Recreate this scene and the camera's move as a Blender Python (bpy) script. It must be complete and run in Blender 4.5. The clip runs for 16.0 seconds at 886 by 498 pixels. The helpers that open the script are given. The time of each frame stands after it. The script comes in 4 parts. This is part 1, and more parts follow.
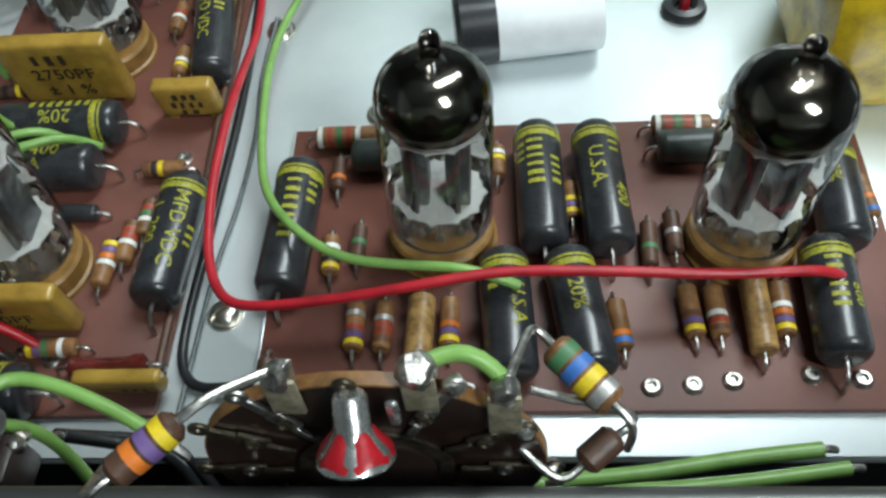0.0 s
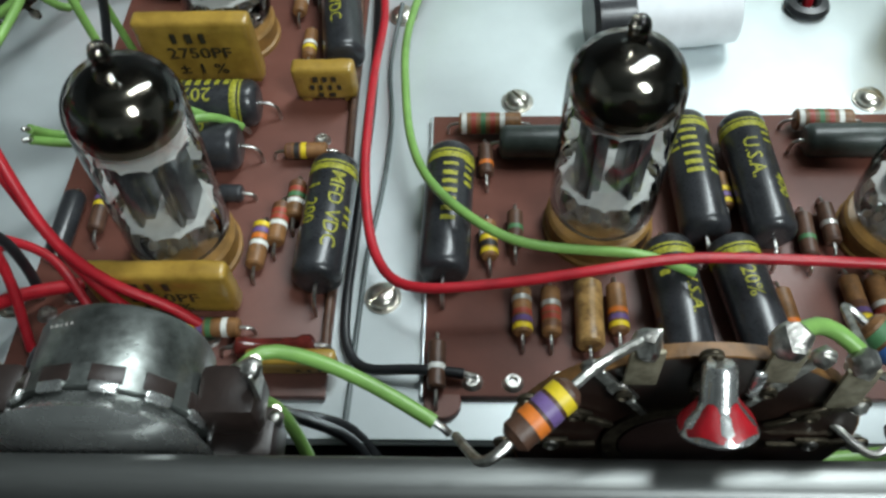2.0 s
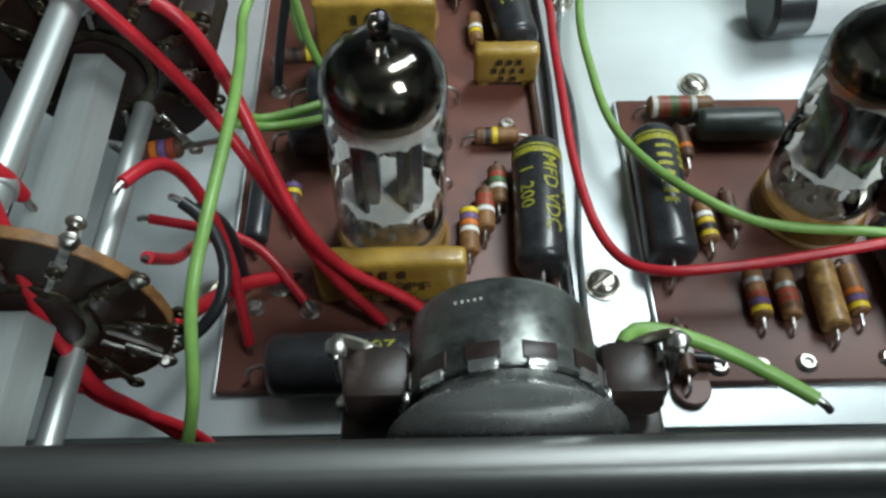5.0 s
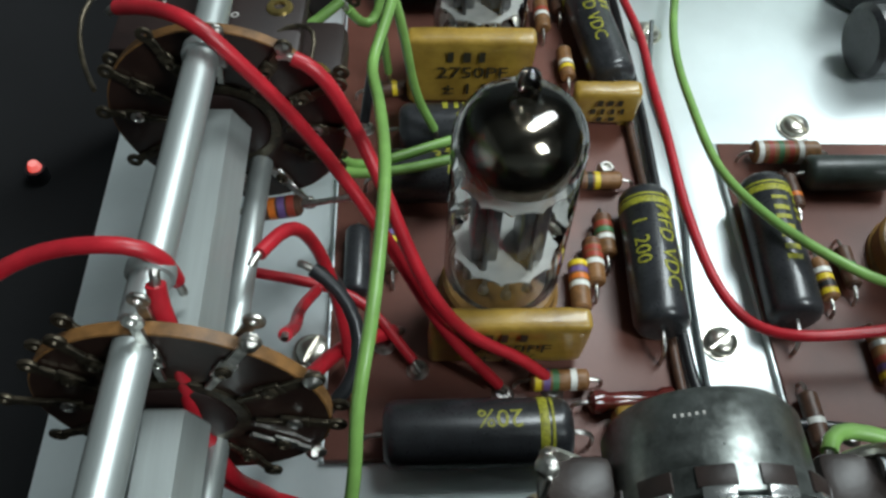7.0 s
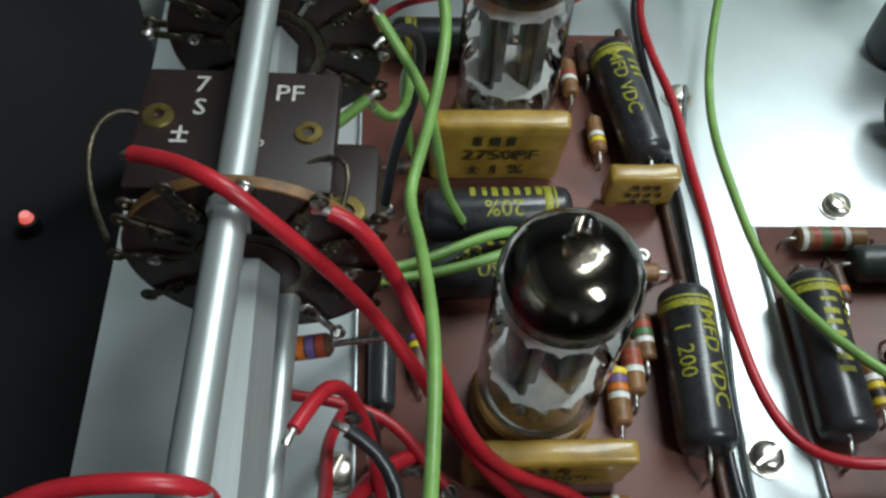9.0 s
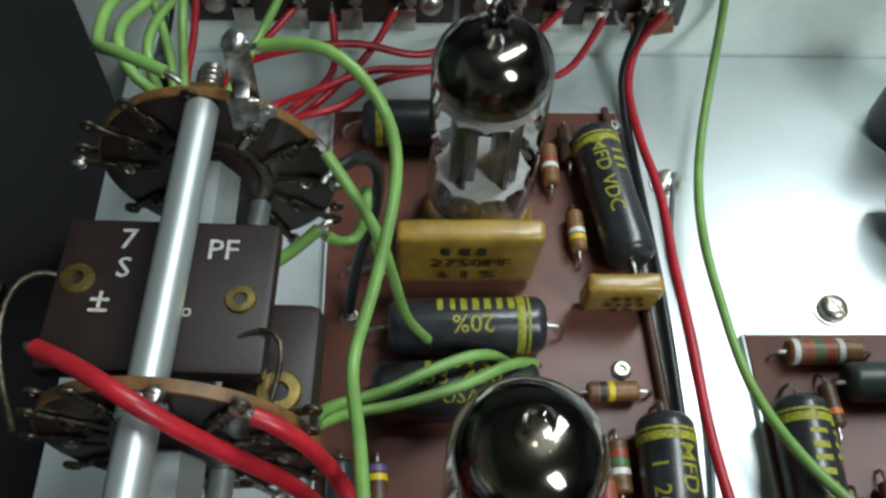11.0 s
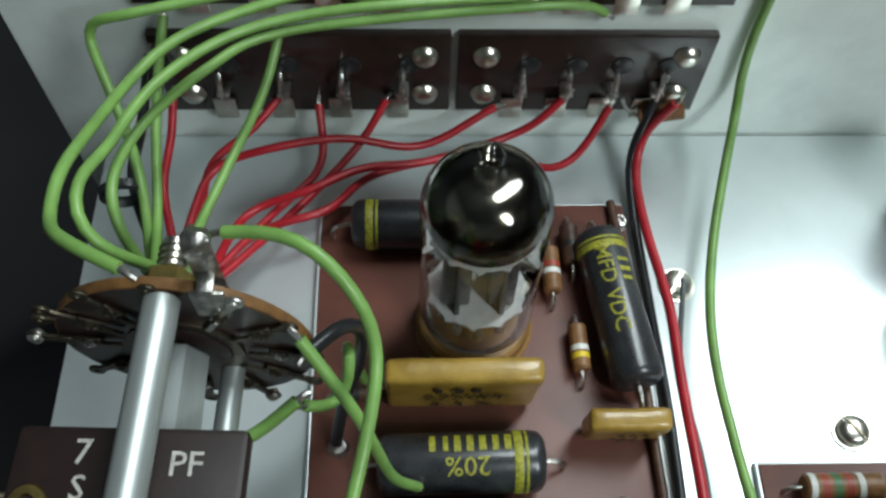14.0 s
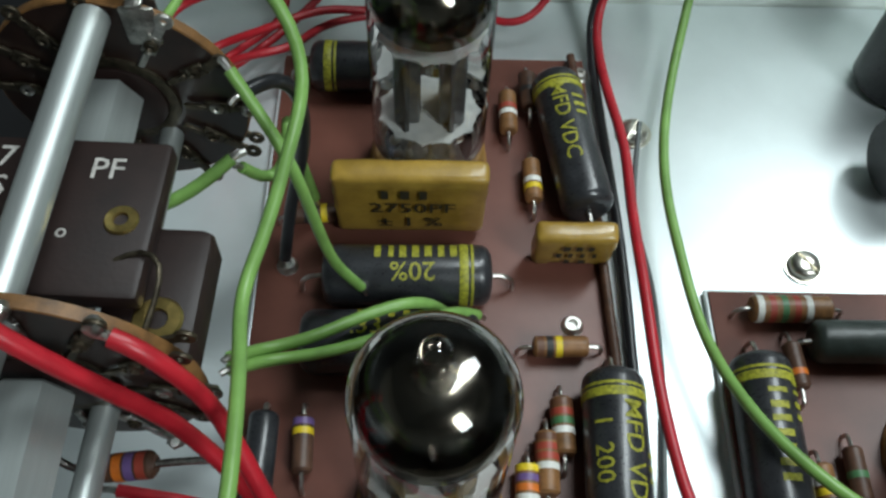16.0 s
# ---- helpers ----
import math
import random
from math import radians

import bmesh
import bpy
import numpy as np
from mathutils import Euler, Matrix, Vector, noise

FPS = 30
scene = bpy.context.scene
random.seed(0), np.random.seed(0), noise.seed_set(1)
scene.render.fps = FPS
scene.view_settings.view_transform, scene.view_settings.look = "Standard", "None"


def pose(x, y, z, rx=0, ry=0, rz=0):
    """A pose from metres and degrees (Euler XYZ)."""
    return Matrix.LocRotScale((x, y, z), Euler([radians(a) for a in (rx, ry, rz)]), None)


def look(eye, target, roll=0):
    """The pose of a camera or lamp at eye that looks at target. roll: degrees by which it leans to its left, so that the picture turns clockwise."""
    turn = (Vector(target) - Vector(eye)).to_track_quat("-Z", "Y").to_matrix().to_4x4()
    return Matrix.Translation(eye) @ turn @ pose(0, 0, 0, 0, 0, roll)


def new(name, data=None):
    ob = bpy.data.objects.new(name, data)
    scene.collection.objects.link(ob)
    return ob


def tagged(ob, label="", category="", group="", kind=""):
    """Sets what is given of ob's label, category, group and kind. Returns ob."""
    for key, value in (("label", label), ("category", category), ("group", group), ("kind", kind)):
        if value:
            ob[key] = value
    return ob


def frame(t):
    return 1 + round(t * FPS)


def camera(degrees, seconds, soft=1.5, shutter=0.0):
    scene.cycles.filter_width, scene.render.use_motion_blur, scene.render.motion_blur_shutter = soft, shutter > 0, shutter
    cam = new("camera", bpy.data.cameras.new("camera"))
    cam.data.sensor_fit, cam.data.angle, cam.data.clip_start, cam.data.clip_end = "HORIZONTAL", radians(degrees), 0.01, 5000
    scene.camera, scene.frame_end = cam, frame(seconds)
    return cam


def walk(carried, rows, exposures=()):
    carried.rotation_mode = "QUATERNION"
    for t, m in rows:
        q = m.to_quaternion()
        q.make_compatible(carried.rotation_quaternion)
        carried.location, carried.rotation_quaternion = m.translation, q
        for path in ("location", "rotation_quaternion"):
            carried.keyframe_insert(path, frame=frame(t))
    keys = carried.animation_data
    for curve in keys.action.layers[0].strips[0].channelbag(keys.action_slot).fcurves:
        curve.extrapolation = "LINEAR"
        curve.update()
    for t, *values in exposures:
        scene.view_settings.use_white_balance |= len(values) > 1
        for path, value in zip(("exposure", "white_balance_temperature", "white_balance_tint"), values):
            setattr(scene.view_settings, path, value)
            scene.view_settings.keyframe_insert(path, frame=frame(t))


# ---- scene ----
cam = camera(53.0, 16.0, soft=2.7)
# the path in units of 25 mm: seconds, eye, target, roll
UNIT = 0.025
PATH = [
    (0, (0.535, -0.290, 5.959), (0.381, 0.871, 4.337), -7.28),
    (0.5, (0.075, -0.366, 6.053), (-0.047, 0.788, 4.424), -5.06),
    (1, (-0.223, -0.505, 5.950), (-0.350, 0.665, 4.333), -5.01),
    (1.5, (-0.638, -0.441, 5.930), (-0.742, 0.727, 4.310), -4.29),
    (2, (-0.985, -0.428, 5.981), (-1.069, 0.734, 4.355), -3.35),
    (2.5, (-1.201, -0.468, 5.893), (-1.275, 0.708, 4.278), -2.80),
    (3, (-1.532, -0.430, 5.902), (-1.604, 0.732, 4.276), -3.12),
    (3.5, (-1.781, -0.391, 5.872), (-1.838, 0.773, 4.247), -2.83),
    (4, (-2.224, -0.382, 5.778), (-2.254, 0.789, 4.157), -1.80),
    (4.5, (-2.612, -0.472, 5.719), (-2.610, 0.710, 4.105), -1.13),
    (5, (-3.124, -0.436, 5.701), (-3.086, 0.743, 4.086), 0.63),
    (7.5, (-4.183, 0.391, 5.669), (-4.094, 1.547, 4.040), 3.54),
    (8, (-4.341, 0.658, 5.692), (-4.235, 1.799, 4.054), 4.42),
    (8.5, (-4.456, 0.954, 5.785), (-4.335, 2.076, 4.134), 5.04),
    (9, (-4.372, 1.241, 5.885), (-4.256, 2.340, 4.218), 4.84),
    (9.5, (-4.147, 1.521, 5.963), (-4.045, 2.601, 4.283), 4.16),
    (10, (-4.070, 1.871, 6.070), (-3.971, 2.928, 4.375), 4.43),
    (12.5, (-3.969, 2.769, 6.092), (-3.896, 3.834, 4.401), 3.3),
    (13, (-4.057, 3.107, 6.223), (-3.972, 4.129, 4.506), 4.1),
    (13.5, (-3.972, 3.47, 6.467), (-3.897, 4.458, 4.729), 3.5),
    (14, (-3.861, 3.53, 6.319), (-3.798, 4.515, 4.58), 2.9),
    (14.5, (-3.586, 3.417, 6.051), (-3.548, 4.409, 4.315), 1.5),
    (15, (-3.396, 2.96, 5.841), (-3.371, 3.984, 4.124), 0.9),
    (15.5, (-3.381, 2.445, 5.721), (-3.363, 3.493, 4.018), 1.2),
    (16, (-3.444, 2.216, 5.598), (-3.4, 3.261, 3.893), 2.9),
]
walk(cam, [(t, look([c * UNIT for c in eye], [c * UNIT for c in target], roll)) for t, eye, target, roll in PATH],
     exposures=[(0, -0.22), (4, -0.28), (8, -0.36), (10, -0.52), (12.5, -0.38), (16, -0.56)])

# ---- world and light ----
MM = 0.001
world = bpy.data.worlds.new("room_air")
scene.world = world
world.use_nodes = True
world.node_tree.nodes["Background"].inputs[0].default_value = (0.75, 0.86, 1.0, 1)
world.node_tree.nodes["Background"].inputs[1].default_value = 0.012


def area_lamp(name, eye, target, w, h, watts, colour):
    lamp = new(name, bpy.data.lights.new(name, "AREA"))
    lamp.data.shape, lamp.data.size, lamp.data.size_y = "RECTANGLE", w, h
    lamp.data.energy, lamp.data.color = watts, colour
    lamp.matrix_world = look(eye, target)
    return lamp


area_lamp("window_lamp", (0.52, -0.52, 0.90), (-0.02, 0.11, 0.03), 0.26, 0.46, 12.5, (0.87, 0.98, 1.0))
area_lamp("ceiling_lamp", (0.44, 0.60, 1.30), (-0.04, 0.12, 0.02), 0.26, 1.00, 24.0, (0.87, 0.98, 1.0))

# ---- materials ----


def material(name, colour, rough=0.5, metal=0.0, vary=0.15, scale=300.0, bump=0.1, bscale=1500.0, coat=0.0, dark=None,
             spread=0.0, stretch=None, island=0.0):
    """A surface with stains at one scale and grain at another; scale is in cycles a metre."""
    m = bpy.data.materials.new(name)
    m.use_nodes = True
    nt = m.node_tree
    n, l = nt.nodes, nt.links
    b = n["Principled BSDF"]
    b.inputs["Metallic"].default_value = metal
    b.inputs["Coat Weight"].default_value = coat
    co = n.new("ShaderNodeTexCoord")
    mp = n.new("ShaderNodeMapping")
    l.new(co.outputs["Object"], mp.inputs[0])
    if stretch:
        mp.inputs["Scale"].default_value = stretch
    big = n.new("ShaderNodeTexNoise")
    big.inputs["Scale"].default_value = scale
    big.inputs["Detail"].default_value = 6
    big.inputs["Roughness"].default_value = 0.62
    fine = n.new("ShaderNodeTexNoise")
    fine.inputs["Scale"].default_value = bscale
    fine.inputs["Detail"].default_value = 4
    l.new(mp.outputs[0], big.inputs[0])
    l.new(mp.outputs[0], fine.inputs[0])
    ramp = n.new("ShaderNodeValToRGB")
    c0 = dark or tuple(c * (1 - vary * 1.6) for c in colour)
    c1 = tuple(min(1, c * (1 + vary)) for c in colour)
    ramp.color_ramp.elements[0].position, ramp.color_ramp.elements[1].position = 0.3, 0.62
    ramp.color_ramp.elements[0].color, ramp.color_ramp.elements[1].color = (*c0, 1), (*c1, 1)
    l.new(big.outputs[0], ramp.inputs[0])
    out = ramp.outputs[0]
    if island:
        info = n.new("ShaderNodeObjectInfo")
        hsv = n.new("ShaderNodeHueSaturation")
        mr = n.new("ShaderNodeMapRange")
        mr.inputs[3].default_value, mr.inputs[4].default_value = 1 - island, 1 + island
        l.new(info.outputs["Random"], mr.inputs[0])
        l.new(mr.outputs[0], hsv.inputs["Value"])
        l.new(out, hsv.inputs["Color"])
        out = hsv.outputs[0]
    l.new(out, b.inputs["Base Color"])
    rr = n.new("ShaderNodeMapRange")
    rr.inputs[3].default_value, rr.inputs[4].default_value = max(0.02, rough - spread), min(1, rough + spread)
    l.new(fine.outputs[0], rr.inputs[0])
    l.new(rr.outputs[0], b.inputs["Roughness"])
    if bump:
        bp = n.new("ShaderNodeBump")
        bp.inputs["Strength"].default_value = bump
        bp.inputs["Distance"].default_value = 0.0002
        l.new(fine.outputs[0], bp.inputs["Height"])
        l.new(bp.outputs[0], b.inputs["Normal"])
    return m


def glass_material(name, tint):
    """Thin blown glass: clear, with gloss that grows towards grazing angles."""
    m = bpy.data.materials.new(name)
    m.use_nodes = True
    n, l = m.node_tree.nodes, m.node_tree.links
    clear, gloss, mix, fres = n.new("ShaderNodeBsdfTransparent"), n.new("ShaderNodeBsdfGlossy"), n.new("ShaderNodeMixShader"), n.new("ShaderNodeFresnel")
    clear.inputs[0].default_value = (*tint, 1)
    gloss.inputs["Roughness"].default_value = 0.03
    fres.inputs["IOR"].default_value = 1.75
    l.new(fres.outputs[0], mix.inputs[0])
    l.new(clear.outputs[0], mix.inputs[1])
    l.new(gloss.outputs[0], mix.inputs[2])
    l.new(mix.outputs[0], n["Material Output"].inputs[0])
    return m


def glow_material(name, colour, strength):
    m = bpy.data.materials.new(name)
    m.use_nodes = True
    b = m.node_tree.nodes["Principled BSDF"]
    b.inputs["Emission Color"].default_value = (*colour, 1)
    b.inputs["Emission Strength"].default_value = strength
    return m


PLATE = material("zinc_plate", (0.74, 0.80, 0.81), 0.36, 0.5, 0.05, 25, 0.05, 900, spread=0.08)
ALU = material("brushed_aluminium", (0.52, 0.56, 0.55), 0.42, 0.75, 0.08, 60, 0.1, 1500, spread=0.08, stretch=(6, 0.3, 6))
RAIL = material("steel_rail", (0.17, 0.175, 0.17), 0.40, 0.92, 0.10, 60, 0.06, 1200, spread=0.06, stretch=(0.4, 4, 4))
FACE = material("dark_panel_face", (0.012, 0.012, 0.013), 0.5, 0, 0.2, 80, 0.05, 900)
OXIDE = material("tarnished_contact_metal", (0.085, 0.07, 0.048), 0.42, 0.8, 0.35, 700, 0.3, 2500, dark=(0.02, 0.016, 0.012), spread=0.12)
PANEL_BACK = material("painted_back_panel", (0.82, 0.89, 0.84), 0.45, 0.15, 0.08, 40, 0.08, 900)
BOARD = material("phenolic_board", (0.135, 0.049, 0.035), 0.44, 0, 0.14, 60, 0.12, 2500, spread=0.1)
WAFER = material("phenolic_wafer", (0.020, 0.0095, 0.007), 0.35, 0, 0.3, 200, 0.1, 2000, coat=0.2)
WAFER_EDGE = material("phenolic_edge", (0.17, 0.080, 0.024), 0.5, 0, 0.3, 400, 0.2, 2500)
BLACKCAP = material("moulded_black_plastic", (0.024, 0.025, 0.028), 0.30, 0, 0.25, 250, 0.12, 2500, coat=0.15, spread=0.1)
DULLCAP = material("dull_green_black_sleeve", (0.035, 0.045, 0.040), 0.38, 0, 0.3, 300, 0.2, 2000, spread=0.12)
YELLOWINK = material("yellow_print", (0.30, 0.29, 0.025), 0.55, 0, 0.35, 1500, 0)
BLACKINK = material("black_print", (0.03, 0.025, 0.015), 0.6, 0, 0.2, 900, 0)
WHITEINK = material("white_print", (0.46, 0.44, 0.41), 0.6, 0, 0.2, 900, 0)
MICA = material("dipped_mustard_case", (0.34, 0.21, 0.036), 0.34, 0, 0.2, 150, 0.35, 900, coat=0.25, dark=(0.22, 0.125, 0.02))
SLAB = material("moulded_brown_case", (0.016, 0.0072, 0.006), 0.5, 0, 0.2, 200, 0.15, 1500)
SOCKET = material("tan_phenolic_socket", (0.22, 0.115, 0.03), 0.42, 0, 0.2, 300, 0.2, 2000)
TIN = material("solder_tin", (0.55, 0.54, 0.51), 0.33, 1.0, 0.3, 600, 0.5, 2500, dark=(0.2, 0.19, 0.17), spread=0.12)
TAG = material("aged_cream_tag", (0.27, 0.24, 0.17), 0.45, 0.3, 0.3, 600, 0.2, 2000, dark=(0.12, 0.10, 0.06))
BRASS = material("brass", (0.62, 0.46, 0.16), 0.3, 1.0, 0.2, 500, 0.2, 2000)
NICKEL = material("nickel_screw", (0.66, 0.63, 0.56), 0.28, 1.0, 0.12, 400, 0.15, 2000)
CARBON = material("carbon_brown_body", (0.20, 0.095, 0.035), 0.45, 0, 0.25, 500, 0.25, 3000, island=0.15)
DARKCARBON = material("dark_brown_body", (0.075, 0.036, 0.022), 0.45, 0, 0.25, 500, 0.25, 3000, island=0.15)
TANBODY = material("tan_waxed_body", (0.30, 0.175, 0.06), 0.38, 0, 0.3, 600, 0.2, 2000, dark=(0.12, 0.06, 0.02))
OXBLOOD = material("oxblood_glass_body", (0.10, 0.015, 0.012), 0.15, 0, 0.3, 400, 0.05, 2000, coat=0.5)
REDW = material("red_insulation", (0.42, 0.014, 0.024), 0.38, 0, 0.15, 200, 0.08, 1500)
GREENW = material("green_insulation", (0.185, 0.35, 0.085), 0.38, 0, 0.14, 150, 0.08, 1500)
# wire black; on the bottom pan it stands in for shade
BLACKW = material("black_insulation_and_shade", (0.016, 0.017, 0.019), 0.34, 0, 0.2, 200, 0.08, 1500)
GREYLINE = material("dark_grey_line", (0.10, 0.12, 0.12), 0.4, 0, 0.2, 200, 0.08, 1500)
POTCAN = material("aged_grey_can", (0.20, 0.215, 0.205), 0.34, 0.85, 0.3, 180, 0.25, 900, dark=(0.07, 0.075, 0.07), spread=0.15)
POTFRONT = material("bright_can", (0.62, 0.63, 0.62), 0.26, 0.92, 0.08, 150, 0.05, 900, spread=0.08)
BAKELITE = material("black_bakelite", (0.022, 0.014, 0.012), 0.4, 0, 0.2, 300, 0.15, 1500)
MICASHEET = material("white_mica_spacer", (0.46, 0.46, 0.44), 0.4, 0, 0.08, 600, 0.1, 2000)
ANODE = material("grey_anode_metal", (0.16, 0.165, 0.17), 0.38, 0.8, 0.2, 500, 0.1, 2000)
GETTER = material("getter_mirror", (0.30, 0.27, 0.23), 0.13, 1.0, 0.2, 90, 0.0, 900, dark=(0.15, 0.11, 0.07), spread=0.04)
GLASS = glass_material("tube_glass", (0.90, 0.91, 0.90))
HEATER = glow_material("heater_glow", (1.0, 0.22, 0.03), 14.0)
LABELWHITE = material("white_paper_label", (0.80, 0.82, 0.84), 0.5, 0, 0.03, 200, 0.05)
YELLOWTAPE = material("yellow_lacquered_tape", (0.50, 0.34, 0.012), 0.3, 0, 0.35, 120, 0.3, 500, coat=0.3)
REDPAINT = material("red_sealing_paint", (0.30, 0.006, 0.012), 0.35, 0, 0.2, 300, 0.2)
DESK = material("dark_desk_laminate", (0.003, 0.003, 0.004), 0.95, 0, 0.2, 30, 0.05, 600)
ROOM = material("matt_room_paint", (0.24, 0.255, 0.25), 0.8, 0, 0.05, 5, 0.02, 100)
PILOT = glow_material("pilot_glow", (1.0, 0.04, 0.01), 0.9)
BAND = {
    "y": material("band_yellow", (0.68, 0.50, 0.02), 0.45, 0, 0.1, 900, 0), "o": material("band_orange", (0.62, 0.16, 0.02), 0.45, 0, 0.1, 900, 0),
    "v": material("band_violet", (0.15, 0.09, 0.25), 0.45, 0, 0.1, 900, 0), "r": material("band_red", (0.33, 0.05, 0.03), 0.45, 0, 0.1, 900, 0),
    "w": material("band_white", (0.66, 0.66, 0.62), 0.45, 0, 0.1, 900, 0), "g": material("band_green", (0.06, 0.17, 0.07), 0.45, 0, 0.1, 900, 0),
    "b": material("band_blue", (0.04, 0.14, 0.42), 0.45, 0, 0.1, 900, 0), "k": material("band_black", (0.02, 0.02, 0.02), 0.45, 0, 0.1, 900, 0),
    "s": material("band_silver", (0.55, 0.55, 0.53), 0.35, 0.7, 0.1, 900, 0), "n": material("band_brown", (0.12, 0.05, 0.025), 0.45, 0, 0.1, 900, 0),
}

# ---- mesh helpers (millimetres) ----


def V(*p):
    return Vector(p)


def part(name, bm, mat, parent=None, label="", smooth=True, outward=True):
    """Links a bmesh in millimetres as one mesh object under a thing."""
    bmesh.ops.scale(bm, vec=(MM, MM, MM), verts=bm.verts)
    if outward:
        bmesh.ops.recalc_face_normals(bm, faces=bm.faces)
    me = bpy.data.meshes.new(name)
    bm.to_mesh(me)
    bm.free()
    if smooth:
        me.polygons.foreach_set("use_smooth", [True] * len(me.polygons))
        me.set_sharp_from_angle(angle=radians(38))
    me.materials.append(mat)
    ob = new(name, me)
    ob.parent = parent
    if label:
        tagged(ob, label)
    return ob


def thing(name, label, category, group="", kind="", at=None):
    ob = new(name)
    ob.empty_display_size = 0.002
    if at is not None:
        ob.matrix_basis = at
    return tagged(ob, label, category, group, kind)


def frame_along(p0, p1):
    """A matrix whose z runs from p0 to p1, and whose y leans upwards."""
    z = (V(*p1) - V(*p0)).normalized()
    up = V(0, 0, 1) if abs(z.z) < 0.95 else V(0, 1, 0)
    x = up.cross(z).normalized()
    y = z.cross(x)
    m = Matrix((x, y, z)).transposed().to_4x4()
    m.translation = V(*p0)
    return m


def lathe(bm, profile, seg=24, m=None, wobble=0.0):
    """Turns rows of (radius, height) round z; rows with radius 0 close it."""
    m = m or Matrix()
    rings = []
    for r, h in profile:
        if r <= 1e-6:
            rings.append([bm.verts.new(m @ V(0, 0, h))])
        else:
            rings.append([bm.verts.new(m @ V(r * math.cos(a) , r * math.sin(a), h + wobble * math.sin(5 * a)))
                          for a in (2 * math.pi * k / seg for k in range(seg))])
    for a, b in zip(rings, rings[1:]):
        for k in range(seg):
            k2 = (k + 1) % seg
            if len(a) == 1 and len(b) > 1:
                bm.faces.new((a[0], b[k2], b[k]))
            elif len(b) == 1 and len(a) > 1:
                bm.faces.new((a[k], a[k2], b[0]))
            elif len(a) > 1:
                bm.faces.new((a[k], a[k2], b[k2], b[k]))
    return bm


def lathed(profile, seg=24, m=None, wobble=0.0):
    return lathe(bmesh.new(), profile, seg, m, wobble)


def box(bm, lo, hi, bevel=0.0, m=None, seg=2):
    lo, hi = V(*lo), V(*hi)
    made = bmesh.ops.create_cube(bm, size=1)
    vs = made["verts"]
    for v in vs:
        v.co = V(*[(lo[i] + hi[i]) / 2 + v.co[i] * (hi[i] - lo[i]) for i in range(3)])
    if bevel:
        es = list({e for v in vs for e in v.link_edges})
        out = bmesh.ops.bevel(bm, geom=es, offset=bevel, segments=seg, affect="EDGES", profile=0.5)
        vs = list({v for f in out["faces"] for v in f.verts} | {v for v in vs if v.is_valid})
    if m:
        for v in vs:
            v.co = m @ v.co
    return bm


def boxed(lo, hi, bevel=0.0, m=None):
    return box(bmesh.new(), lo, hi, bevel, m)


def spline(points, step=2.0):
    pts = [V(*p) for p in points]
    ext = [2 * pts[0] - pts[1]] + pts + [2 * pts[-1] - pts[-2]]
    out = []
    for i in range(1, len(ext) - 2):
        p0, p1, p2, p3 = ext[i - 1:i + 3]
        n = max(2, int((p2 - p1).length / step))
        for k in range(n):
            t = k / n
            out.append(0.5 * (2 * p1 + (p2 - p0) * t + (2 * p0 - 5 * p1 + 4 * p2 - p3) * t * t + (3 * p1 - p0 - 3 * p2 + p3) * t ** 3))
    out.append(pts[-1])
    for _ in range(3):
        out = [out[0]] + [(a + 2 * b + c) / 4 for a, b, c in zip(out, out[1:], out[2:])] + [out[-1]]
    return out


def sweep(bm, points, r, sides=10, smooth=True, step=2.0):
    pts = spline(points, step) if smooth else [V(*p) for p in points]
    t0 = (pts[1] - pts[0]).normalized()
    x = t0.orthogonal().normalized()
    rings = []
    for i, p in enumerate(pts):
        t = (pts[min(i + 1, len(pts) - 1)] - pts[max(i - 1, 0)]).normalized()
        x = (x - t * x.dot(t)).normalized()
        y = t.cross(x)
        rings.append([bm.verts.new(p + r * (math.cos(a) * x + math.sin(a) * y)) for a in (2 * math.pi * k / sides for k in range(sides))])
    for a, b in zip(rings, rings[1:]):
        for k in range(sides):
            bm.faces.new((a[k], a[(k + 1) % sides], b[(k + 1) % sides], b[k]))
    bm.faces.new(rings[0][::-1])
    bm.faces.new(rings[-1])
    return bm


def swept(points, r, sides=10, smooth=True, step=2.0):
    return sweep(bmesh.new(), points, r, sides, smooth, step)


def rod(bm, p0, p1, r, seg=14, bevel=0.15):
    h = (V(*p1) - V(*p0)).length
    b = min(bevel, r * 0.4, h * 0.3)
    return lathe(bm, [(0, 0), (r - b, 0), (r, b), (r, h - b), (r - b, h), (0, h)], seg, frame_along(p0, p1))


def rodded(p0, p1, r, seg=14, bevel=0.15):
    return rod(bmesh.new(), p0, p1, r, seg, bevel)


def glyphs(text, size, sx=1.0):
    """Triangles of a line of writing with Blender's own font, in millimetres, centred."""
    cu = bpy.data.curves.new("writing", "FONT")
    cu.body, cu.size, cu.align_x, cu.align_y, cu.resolution_u = text, size, "CENTER", "CENTER", 2
    cu.offset = size * 0.006
    ob = bpy.data.objects.new("writing", cu)
    scene.collection.objects.link(ob)
    me = bpy.data.meshes.new_from_object(ob.evaluated_get(bpy.context.evaluated_depsgraph_get()))
    bpy.data.objects.remove(ob)
    bm = bmesh.new()
    bm.from_mesh(me)
    bpy.data.meshes.remove(me)
    for v in bm.verts:
        v.co.x *= sx
    return bm


